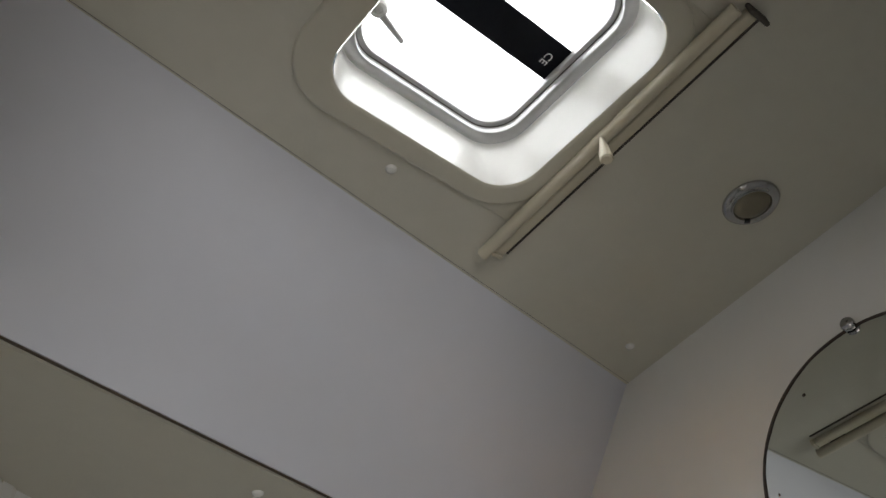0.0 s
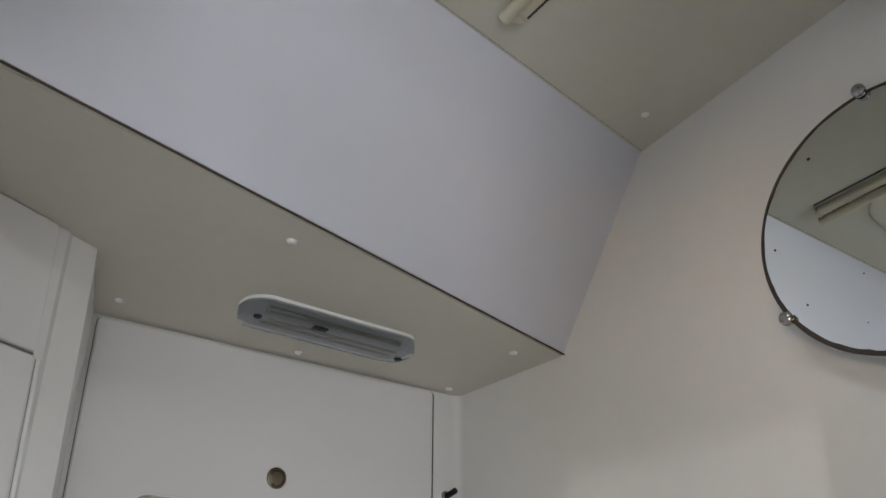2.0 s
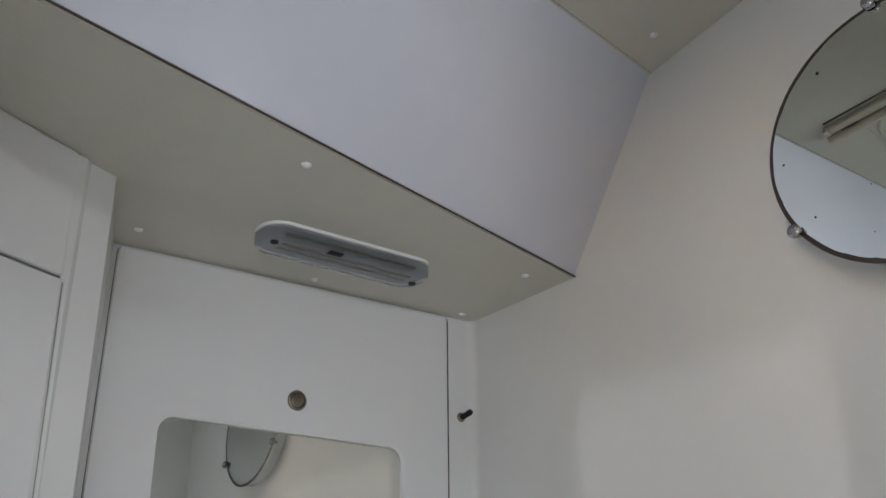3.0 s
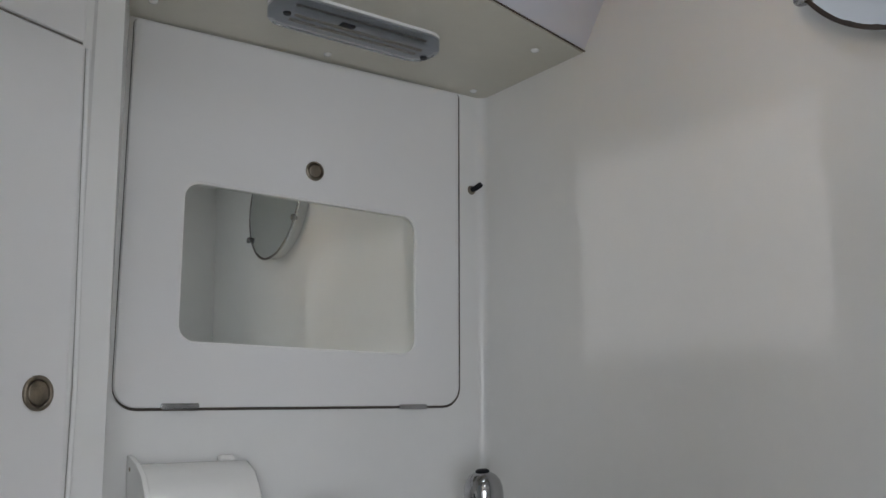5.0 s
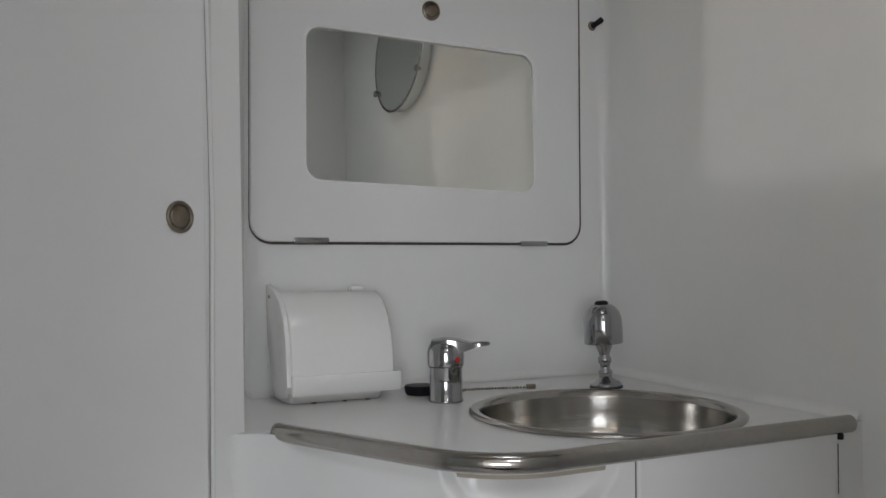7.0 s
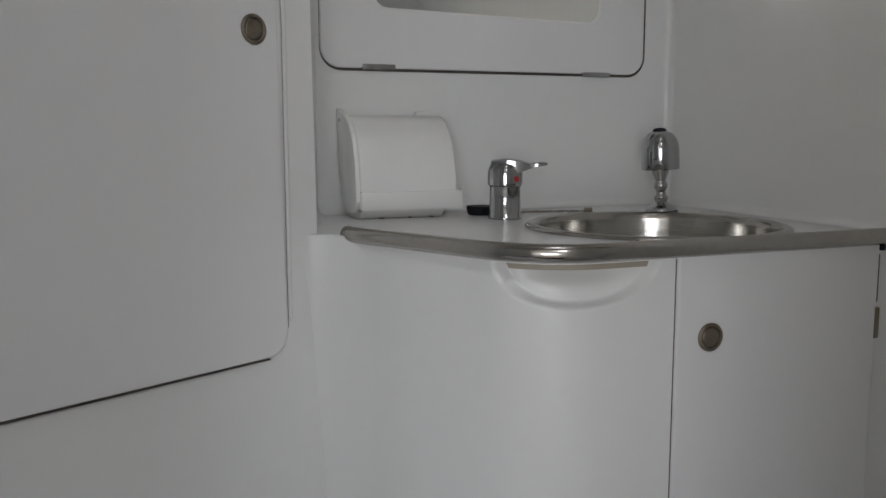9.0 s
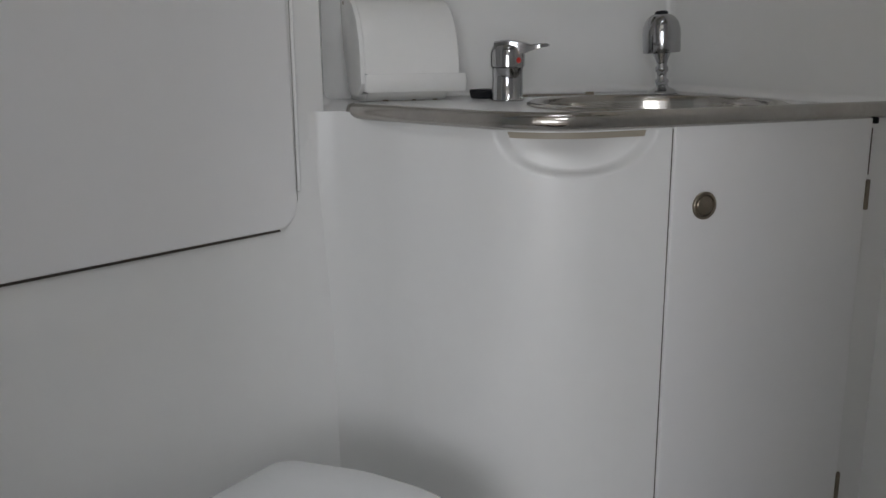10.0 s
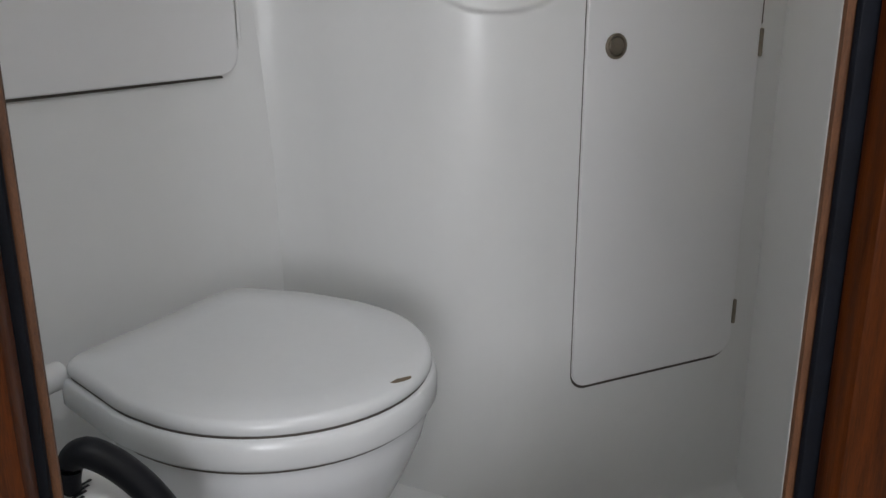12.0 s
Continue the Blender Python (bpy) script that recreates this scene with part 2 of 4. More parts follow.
def prism(poly, z0, z1, bevel=0.0):
    """An upright solid on a plan outline; z0 and z1 may be functions of x, y."""
    f0 = z0 if callable(z0) else (lambda x, y: z0)
    f1 = z1 if callable(z1) else (lambda x, y: z1)
    bm = bmesh.new()
    a = [bm.verts.new((x, y, f0(x, y))) for x, y in poly]
    b = [bm.verts.new((x, y, f1(x, y))) for x, y in poly]
    bm.faces.new(a[::-1])
    bm.faces.new(b)
    for i in range(len(poly)):
        j = (i + 1) % len(poly)
        bm.faces.new((a[i], a[j], b[j], b[i]))
    bmesh.ops.recalc_face_normals(bm, faces=bm.faces)
    if bevel:
        bmesh.ops.bevel(bm, geom=bm.edges[:], offset=bevel, segments=2, affect="EDGES", profile=0.5)
    return bm


# ---------------- the plan ----------------
FLOOR_Z, PLINTH_Z, COUNTER_Z, SOFFIT_Z = 0.03, 0.142, 0.8535, 1.608
BACK_Y = 1.206


def ceil_z(x, y):
    return 1.963 - 0.125 * y


def right_x(y):
    return 0.8333 + 0.026 * y


RW_N, RW_X = (-0.99966, 0.026, 0), (-0.026, -0.99966, 0)
LW_N, LW_X = (0.469, -0.883, 0.0475), (0.883, 0.469, 0)


def left_y(x, z):
    return (0.724 + 0.469 * x + 0.0475 * z) / 0.883


def on_right(y, z):
    return frame_at((right_x(y), y, z), RW_X, RW_N)


def on_left(x, z):
    return frame_at((x, left_y(x, z), z), LW_X, LW_N)


def on_back(x, z, y=BACK_Y):
    return frame_at((x, y, z), (1, 0, 0), (0, -1, 0))


# doorway in the bulkhead, from its one edge to the other
DOOR_A, DOOR_B = Vector((-0.1275, 0.2176)), Vector((0.288, 0.122))
DW = (DOOR_B - DOOR_A).normalized()
DN = Vector((DW.y, -DW.x))            # towards the cabin


def dpt(a, b, from_b=False):
    """a metres past an edge of the doorway, b metres towards the cabin."""
    return (DOOR_B + DW * a + DN * b) if from_b else (DOOR_A - DW * a + DN * b)


# ---------------- structure ----------------
# back wall, with its soft inner corner to the right wall
bm = bmesh.new()
corner = fillet([(0.10, BACK_Y), (right_x(BACK_Y), BACK_Y), (right_x(0.98), 0.98)], [0.017], 10)
cols = []
for p in corner:
    cols.append([bm.verts.new((p.x, p.y, z)) for z in (0.10, 0.60, COUNTER_Z, 1.2, 1.66)])
for a, b in zip(cols, cols[1:]):
    for k in range(4):
        bm.faces.new((a[k], b[k], b[k + 1], a[k + 1]))
bmesh.ops.solidify(bm, geom=bm.faces[:], thickness=-0.03)
structure("wall_back", bm, GEL, "glossy off-white moulded wall behind the basin", "wall")

structure("wall_right", prism([(right_x(0.98), 0.98), (right_x(-0.05), -0.05), (right_x(-0.05) + 0.04, -0.05), (right_x(0.98) + 0.04, 0.98)],
                              0.0, 1.95), GEL, "smooth off-white side wall carrying the round mirror", "wall")

# left wall leans a little outwards towards its top
bm = bmesh.new()
ring = []
for z in (0.0, 1.70):
    for x in (-0.62, 0.19):
        ring.append(bm.verts.new((x, left_y(x, z), z)))
bm.faces.new((ring[0], ring[1], ring[3], ring[2]))
bmesh.ops.recalc_face_normals(bm, faces=bm.faces)
if bm.faces[:][0].normal.dot(Vector(LW_N)) < 0:
    bmesh.ops.reverse_faces(bm, faces=bm.faces[:])
bmesh.ops.solidify(bm, geom=bm.faces[:], thickness=0.03)
structure("wall_left", bm, GEL, "white gelcoat side wall beside the toilet", "wall")

# rounded post between the locker and the back wall
bm = bmesh.new()
secs = []
for z, l, r in ((0.845, (0.1475, 0.940), (0.206, 1.062)), (1.25, (0.1485, 0.961), (0.205, 1.060)), (1.62, (0.152, 0.983), (0.203, 1.055))):
    line = fillet([(l[0] - 0.012, l[1] - 0.006), l, r, (0.249, BACK_Y + 0.004)], [0.004, 0.012], 6)
    secs.append([bm.verts.new((p.x, p.y, z)) for p in line])
for a, b in zip(secs, secs[1:]):
    for k in range(len(a) - 1):
        bm.faces.new((a[k], a[k + 1], b[k + 1], b[k]))
structure("trim_post", bm, GEL, "white rounded corner post beside the wall locker", "trim")

# overhead box: soffit board, its brown edge, and the sloping lilac panel above it
def low_edge(x):
    return 0.7105 + 0.269 * x


def top_edge(x):
    return 0.6222 + 0.153 * x


structure("ceiling_soffit", prism([(-0.62, low_edge(-0.62) + 0.006), (right_x(0.92) + 0.01, low_edge(right_x(0.92)) + 0.006), (right_x(1.23) + 0.01, 1.23), (0.1, 1.23), (-0.62, 0.60)],
                          SOFFIT_Z, SOFFIT_Z + 0.018), CREAM, "flat cream underside of the overhead box above the basin", "ceiling")
xr = right_x(0.93)
xt = right_x(0.72)
bm = bmesh.new()
net = []
for i in range(41):
    w = i / 40
    lx, tx = -0.62 + (xr + 0.63) * w, -0.62 + (xt + 0.63) * w
    lo = Vector((lx, low_edge(lx), SOFFIT_Z + 0.004))
    hi = Vector((tx, top_edge(tx), ceil_z(0, top_edge(tx)) + 0.004))
    net.append([bm.verts.new(lo.lerp(hi, k / 12)) for k in range(13)])
for a, b in zip(net, net[1:]):
    for k in range(12):
        bm.faces.new((a[k], b[k], b[k + 1], a[k + 1]))
bmesh.ops.recalc_face_normals(bm, faces=bm.faces)
if bm.faces[:][0].normal.y > 0:
    bmesh.ops.reverse_faces(bm, faces=bm.faces[:])
bmesh.ops.solidify(bm, geom=bm.faces[:], thickness=0.012)
structure("panel_overhead", bm, LILAC, "sloping pale lilac-grey laminate panel under the deck", "panel", smooth=40)
structure("trim_soffit_edge", tube([(-0.62, low_edge(-0.62) - 0.001, SOFFIT_Z + 0.001), (xr, low_edge(xr) - 0.001, SOFFIT_Z + 0.001)], 0.0013, 8), EDGE,
          "thin brown edging along the overhead box", "trim")
structure("trim_ceiling_joint", tube([(-0.62, top_edge(-0.62) - 0.001, ceil_z(0, top_edge(-0.62))), (right_x(0.72), top_edge(right_x(0.72)) - 0.001, ceil_z(0, top_edge(right_x(0.72))))], 0.0004, 8), JOINT,
          "fine dark joint between lilac panel and headliner", "trim")

# headliner with the hatch opening
HC, HZ = Vector((0.349, 0.453)), ceil_z(0, 0.453)
bm = plate([(-0.62, 0.30), (right_x(0) + 0.02, -0.03), (right_x(0.75) + 0.02, 0.765), (-0.62, 0.545)], 0.02, holes=[round_rect(0.280, 0.276, 0.05, 6, HC.x + 0.004, HC.y)])
for v in bm.verts:
    v.co.z = ceil_z(v.co.x, v.co.y) + (0.02 if v.co.z > -0.01 else 0.0)
structure("ceiling", bm, CREAM, "cream vinyl headliner under the deck with a square hatch", "ceiling")

# shower-tray floor
structure("floor", prism([(-0.62, 0.33), (-0.138, 0.222), (0.288, 0.124), (0.84, 0.0), (right_x(1.25), 1.25), (0.0, 1.25), (-0.62, 0.6)], 0.004, FLOOR_Z), GEL,
          "white moulded tray floor of the washroom", "floor")

# moulded plinth that carries the toilet
structure("plinth", prism([(-0.60, 0.45), (-0.20, 0.34), (0.10, 0.335), (0.24, 0.42), (0.345, 0.60), (0.365, 0.73), (0.20, 0.98), (0.02, 0.85), (-0.60, 0.55)], FLOOR_Z - 0.004, PLINTH_Z, 0.012), GEL,
          "white moulded plinth under the toilet", "plinth")

# bulkhead with the doorway, and an unseen, made-up cabin behind the camera
HEAD = 1.76


def bulk(a0, a1, from_b, z0, z1, b0=0.0, b1=0.03):
    c = [dpt(a0, b0, from_b), dpt(a1, b0, from_b), dpt(a1, b1, from_b), dpt(a0, b1, from_b)]
    return prism([(p.x, p.y) for p in c], z0, z1)


structure("wall_liner_a", bulk(0.002, 1.1, False, 0.0, 1.97, -0.004, -0.0005), GEL_WALL, "off-white liner on the washroom side of the bulkhead", "wall")
structure("wall_liner_b", bulk(0.002, 1.1, True, 0.0, 1.97, -0.004, -0.0005), GEL_WALL, "off-white liner on the washroom side of the bulkhead", "wall")
structure("wall_bulkhead_a", bulk(0.045, 1.1, False, 0.0, 1.95, 0.0, 0.012), WOOD, "varnished wooden bulkhead beside the doorway", "wall")
structure("wall_bulkhead_b", bulk(0.045, 1.1, True, 0.0, 1.95, 0.0, 0.012), WOOD, "varnished wooden bulkhead beside the doorway", "wall")
c5 = [dpt(0.002, -0.004), dpt(0.002, -0.004, True), dpt(0.002, -0.0005, True), dpt(0.002, -0.0005)]
structure("wall_liner_head", prism([(p.x, p.y) for p in c5], HEAD, 1.97), GEL_WALL, "off-white liner over the doorway", "wall")
c4 = [dpt(0.045, 0.0), dpt(0.045, 0.0, True), dpt(0.045, 0.03, True), dpt(0.045, 0.03)]
structure("wall_bulkhead_head", prism([(p.x, p.y) for p in c4], HEAD, 1.95), WOOD, "varnished wooden bulkhead over the doorway", "wall")
# added out of view to keep low light off the washroom's lower walls
structure("light_block_sill", prism([(p.x, p.y) for p in (dpt(0.002, 0.0), dpt(0.002, 0.0, True), dpt(0.002, 0.03, True), dpt(0.002, 0.03))], 0.0, 0.41), WOOD, "unseen added board across the doorway foot that blocks low light", "sill")
# unseen floor, pale so that it throws light up through the doorway
structure("cabin_floor", box(-1.4, 1.4, -1.9, 0.75, -0.04, 0.0), PALE, "unseen cabin floor, kept pale to bounce light upwards", "floor")
# unseen; its square opening is made for the added overhead lamp
structure("cabin_ceiling", plate([(-1.4, -1.9), (1.4, -1.9), (1.4, -0.1), (0.85, 0.0), (-0.40, 0.285), (-1.4, 0.52)], 0.03, Matrix.Translation((0, 0, 1.98)),
                                 holes=[round_rect(0.42, 0.42, 0.03, 4, 0.10, -0.70)]), CREAM, "unseen cream cabin headliner with an opening added for a lamp", "ceiling")
structure("cabin_wall_aft", box(-1.4, 1.4, -1.94, -1.9, 0.0, 1.98), GEL_DOOR, "white laminate cabin wall", "wall")
mside = frame_at((-1.4, -0.7, 1.0), (0, 1, 0), (1, 0, 0))
# unseen side: one opening cuts the sun to a patch, one holds a lamp
structure("cabin_wall_side_a", plate([(-1.2, -1.0), (1.45, -1.0), (1.45, 0.98), (-1.2, 0.98)], 0.04, mside, holes=[round_rect(0.52, 0.295, 0.06, 6, -0.30, 0.6405), round_rect(0.52, 0.24, 0.06, 6, 0.35, 0.50)]),
          GEL_DOOR, "unseen added cabin side with two openings that let light in", "wall")
structure("cabin_wall_side_b", box(1.4, 1.44, -1.9, 0.75, 0.0, 1.98), GEL_DOOR, "white laminate cabin side", "wall")

# ---------------- doorway frame ----------------
def jamb(from_b, label):
    base = dpt(0, 0.02, from_b)
    t = thing("door_frame", (base.x, base.y, 0.0), label, "door frame", "doorway jambs", "structure")

    def bar(a0, a1, b0, b1, bev=0.0):
        c = [dpt(a0, b0, from_b), dpt(a1, b0, from_b), dpt(a1, b1, from_b), dpt(a0, b1, from_b)]
        return prism([(p.x, p.y) for p in c], 0.0, HEAD, bev)
    # ragged raw edge: rows of points up the bar
    bm = bmesh.new()
    rng = random.Random(5 if from_b else 6)
    rows = []
    for i in range(90):
        z = HEAD * i / 89
        e = 0.0050 + rng.uniform(-0.0010, 0.0014)
        rows.append([bm.verts.new((p.x, p.y, z)) for p in (dpt(0.0, 0.0, from_b), dpt(0.0, 0.0035, from_b), dpt(e, 0.0045, from_b), dpt(0.03, 0.0045, from_b), dpt(0.03, 0.0, from_b))])
    for a, b in zip(rows, rows[1:]):
        for k in range(5):
            bm.faces.new((a[k], a[(k + 1) % 5], b[(k + 1) % 5], b[k]))
    part("edge_lip", bm, RAW, t, "raw reddish plywood edge")
    part("seal", bar(0.0035, 0.05, 0.0048, 0.011, 0.002), SEAL, t, "dark navy rubber seal")
    part("casing", bar(0.0120 if from_b else 0.0075, 0.12, 0.0115, 0.036, 0.005), WOOD, t, "varnished wooden casing")
    return t


jamb(False, "varnished wooden doorway jamb with dark seal strip")
jamb(True, "varnished wooden doorway jamb with ragged plywood edge")

# ---------------- basin counter ----------------
RAIL_Z, RAIL_R = COUNTER_Z, 0.0102
RAIL_LINE = fillet([(0.2225, 0.950), (0.351, 0.688), (0.824, 0.692)], [0.115], 18)


def front_line(r):
    """The plan line of the moulded front; r rounds its outer corner."""
    return fillet([(0.120, 0.925), (0.174, 0.957), (0.229, 0.939), (0.3565, 0.6965), (0.900, 0.6965)], [0.018, 0.095, r], 18)


def even(line, n):
    """n + 1 points at even steps along a line."""
    at = [0.0]
    for a, b in zip(line, line[1:]):
        at.append(at[-1] + (b - a).length)
    out, k = [], 0
    for i in range(n + 1):
        d = at[-1] * i / n
        while k < len(line) - 2 and at[k + 1] < d:
            k += 1
        out.append(line[k].lerp(line[k + 1], (d - at[k]) / max(1e-9, at[k + 1] - at[k])))
    return out, at[-1]


def ease(x):
    x = max(0.0, min(1.0, x))
    return x * x * (3 - 2 * x)


# moulded front with the thumb scoop; its corner opens out towards the floor
NF = 320
top_line, total = even(front_line(0.115), NF)
low_line, _ = even(front_line(0.215), NF)
near = min(range(NF), key=lambda i: (top_line[i] - Vector((0.404, 0.704))).length)
S0 = total * near / NF
zs = [FLOOR_Z - 0.01 + 0.004 * i for i in range(10)] + [0.062 + 0.02 * i for i in range(35)] + [0.768 + 0.0022 * i for i in range(39)] + [COUNTER_Z - 0.0004]
grid = []
for i in range(NF + 1):
    col = []
    for z in zs:
        k = ease((0.80 - z) / 0.5)
        p = top_line[i].lerp(low_line[i], k)
        a = top_line[max(i - 1, 0)].lerp(low_line[max(i - 1, 0)], k)
        b = top_line[min(i + 1, NF)].lerp(low_line[min(i + 1, NF)], k)
        t = (b - a).normalized()
        n = Vector((t.y, -t.x))
        out = 0.0
        if z < FLOOR_Z + 0.03:
            w = 1 - (z - FLOOR_Z) / 0.03
            out += 0.03 * (1 - math.sqrt(max(0.0, 1 - min(1.0, w) ** 2)))
        # scoop, open at the top, with a rounded lip and a hollow that deepens upwards
        e = (abs((total * i / NF - S0) / 0.098) ** 2.3 + abs((0.852 - z) / 0.059) ** 2.3) ** (1 / 2.3)
        out -= 0.015 * ease((1.0 - e) / 0.11) + 0.020 * ease((0.93 - e) / 0.75)
        q = p + n * out
        col.append((q.x, q.y, z))
    grid.append(col)
bm = bmesh.new()
grid = [[bm.verts.new(c) for c in col] for col in grid]
for a, b in zip(grid, grid[1:]):
    for k in range(len(zs) - 1):
        bm.faces.new((a[k], b[k], b[k + 1], a[k + 1]))
vanity = thing("vanity_unit", (0.5, 0.9, FLOOR_Z), "white moulded basin counter curving round above the toilet", "vanity")
part("front_panel", bm, GEL, vanity, "curved white front with a thumb scoop", 60)

# counter top with the basin hole
SINK = Vector((0.621, 0.884))
outer = [(p.x, p.y) for p in fillet([(0.174, 0.960), (0.226, 0.950), (0.354, 0.693), (0.840, 0.693)], [0.02, 0.112], 14)]
outer += [(right_x(0.75) + 0.004, 0.70), (right_x(1.18) + 0.002, 1.18), (0.862, 1.21), (0.246, 1.21), (0.202, 1.062), (0.160, 0.975)]
nose = fillet([(0.244, 0.957), (0.364, 0.708), (0.800, 0.708)], [0.110], 14)
inner_nose = fillet([(0.252, 0.965), (0.371, 0.719), (0.800, 0.719)], [0.102], 14)
# tan strip below the worktop, set back behind the rail
part("worktop_strip", prism([(p.x, p.y) for p in nose] + [(p.x, p.y) for p in inner_nose[::-1]], COUNTER_Z - 0.0205, COUNTER_Z - 0.0125), TAN, vanity, "tan strip under the worktop's front edge")
part("worktop", plate(outer, 0.012, Matrix.Translation((0, 0, COUNTER_Z)), holes=[circle(0.160, 48, SINK.x, SINK.y)]), GEL, vanity, "white gelcoat worktop")
# soft cove where the top meets the walls
cove = fillet([(0.206, 1.062), (0.249, BACK_Y), (right_x(BACK_Y), BACK_Y), (right_x(0.70), 0.70)], [0.012, 0.017], 8)
bm = bmesh.new()
secs = []
for i, p in enumerate(cove):
    a, b = cove[max(i - 1, 0)], cove[min(i + 1, len(cove) - 1)]
    t = (b - a).normalized()
    n = Vector((t.y, -t.x))
    row = []
    for k in range(7):
        w = radians(90 * k / 6)
        row.append(bm.verts.new((p.x + n.x * 0.012 * (1 - math.sin(w)), p.y + n.y * 0.012 * (1 - math.sin(w)), COUNTER_Z + 0.0005 + 0.012 * (1 - math.cos(w)))))
    secs.append(row)
for a, b in zip(secs, secs[1:]):
    for k in range(6):
        bm.faces.new((a[k], b[k], b[k + 1], a[k + 1]))
part("cove", bm, GEL, vanity, "", 80)

# grab rail round the counter edge
rail = thing("counter_rail", (0.33, 0.72, COUNTER_Z), "worn stainless steel tube rail round the counter edge", "rail")
pts = [(p.x, p.y, RAIL_Z) for p in resample(RAIL_LINE, 0.02)]
part("tube", tube(pts, RAIL_R, 20), RAIL, rail)
part("end_cap", lathe([(0, 0.0015), (0.0088, 0.001), (0.0104, -0.001), (0.0104, -0.006)], frame_at(pts[0], (0, 0, 1), Vector(pts[0]) - Vector(pts[1])), 20), RAIL, rail)
part("wall_bracket", box(0.8025, 0.8085, 0.6865, 0.6945, COUNTER_Z - 0.0165, COUNTER_Z - 0.009, bevel=0.0015), BLACK, rail, "small dark bracket")

# round basin
sink = thing("basin", (SINK.x, SINK.y, COUNTER_Z), "round brushed stainless steel basin set into the counter", "sink")
at_sink = Matrix.Translation((SINK.x, SINK.y, COUNTER_Z))
part("rim", lathe([(0.1700, 0.0005), (0.1702, 0.002), (0.168, 0.0042), (0.164, 0.0058), (0.159, 0.0052), (0.1555, 0.002), (0.1545, -0.004)], at_sink, 72), RAIL, sink, "worn steel rim", 80)
part("bowl", lathe([(0.1545, -0.004), (0.153, -0.025), (0.151, -0.046), (0.1475, -0.058), (0.139, -0.068), (0.120, -0.074), (0.08, -0.078), (0.026, -0.080)], at_sink, 72), STEEL, sink, "", 80)
part("drain", lathe([(0.026, -0.0795), (0.024, -0.078), (0.020, -0.081), (0, -0.082)], at_sink, 32), CHROME, sink)


# ---------------- fittings on the counter ----------------
def mixer_tap(x, y):
    t = thing("mixer_tap", (x, y, COUNTER_Z), "chrome single-lever mixer tap with a red dot", "tap")
    m = Matrix.Translation((x, y, COUNTER_Z)) @ Matrix.Rotation(radians(-33), 4, "Z")
    part("body", lathe([(0.0, 0.0005), (0.0235, 0.0005), (0.024, 0.003), (0.0225, 0.005), (0.0218, 0.045), (0.0225, 0.047)], m), CHROME, t, "", 50)
    part("collar", lathe([(0.0225, 0.0475), (0.0245, 0.049), (0.0250, 0.062), (0.0245, 0.070), (0.022, 0.077), (0.014, 0.083), (0, 0.085)], m), CHROME, t, "rounded chrome cap", 50)
    bm = bmesh.new()
    rows = []
    for d, w, z0, z1 in ((-0.018, 0.016, 0.070, 0.084), (0.0, 0.019, 0.068, 0.0865), (0.02, 0.016, 0.066, 0.084), (0.034, 0.011, 0.071, 0.080), (0.046, 0.0090, 0.0750, 0.0812), (0.056, 0.0078, 0.0762, 0.0812), (0.060, 0.005, 0.0775, 0.0802)):
        rows.append([bm.verts.new((d, sy * w, z)) for sy, z in ((-1, z0), (-1.0, z1 - 0.002), (-0.7, z1), (0.7, z1), (1.0, z1 - 0.002), (1, z0))])
    for a, b in zip(rows, rows[1:]):
        for k in range(6):
            bm.faces.new((a[k], a[(k + 1) % 6], b[(k + 1) % 6], b[k]))
    bm.faces.new(rows[0])
    bm.faces.new(rows[-1])
    bm.transform(m)
    part("lever", bm, CHROME, t, "chrome lever", 40)
    f = Matrix.Translation((x, y, COUNTER_Z + 0.058)) @ frame_at((0.006, -0.0242, 0), (1, 0, 0), (0.25, -1, 0))
    part("hot_mark", lathe([(0, 0.0012), (0.0035, 0.001), (0.0042, 0.0)], f, 20), RED, t, "round red mark")
    return t


mixer_tap(0.483, 1.052)

plug = thing("basin_plug", (0.478, 1.125, COUNTER_Z), "black rubber basin plug on a beaded chain", "plug")
part("stopper", lathe([(0, 0.0005), (0.019, 0.0005), (0.021, 0.004), (0.0225, 0.011), (0.021, 0.0135), (0.008, 0.0145), (0, 0.0145)], Matrix.Translation((0.478, 1.125, COUNTER_Z))), BLACK, plug, "black rubber stopper")
bm = bmesh.new()
chain = [Vector((0.508, 1.105, 0)), Vector((0.55, 1.120, 0)), Vector((0.595, 1.113, 0)), Vector((0.640, 1.100, 0))]
nb = 34
for i in range(nb):
    w = i / (nb - 1) * 3
    k = min(2, int(w))
    p = chain[k].lerp(chain[k + 1], w - k)
    bmesh.ops.create_uvsphere(bm, u_segments=7, v_segments=5, radius=0.0021, matrix=Matrix.Translation((p.x, p.y + 0.001 * math.sin(i * 1.3), COUNTER_Z + 0.0026)))
part("bead_chain", bm, NICKEL, plug, "fine metal bead chain", 60)
part("chain_clasp", tube([(0.500, 1.104, COUNTER_Z + 0.0045), (0.516, 1.108, COUNTER_Z + 0.0045)], 0.0042, 10), NICKEL, plug)
part("chain_clasp", tube([(0.640, 1.100, COUNTER_Z + 0.004), (0.652, 1.096, COUNTER_Z + 0.004)], 0.0036, 10), NICKEL, plug)


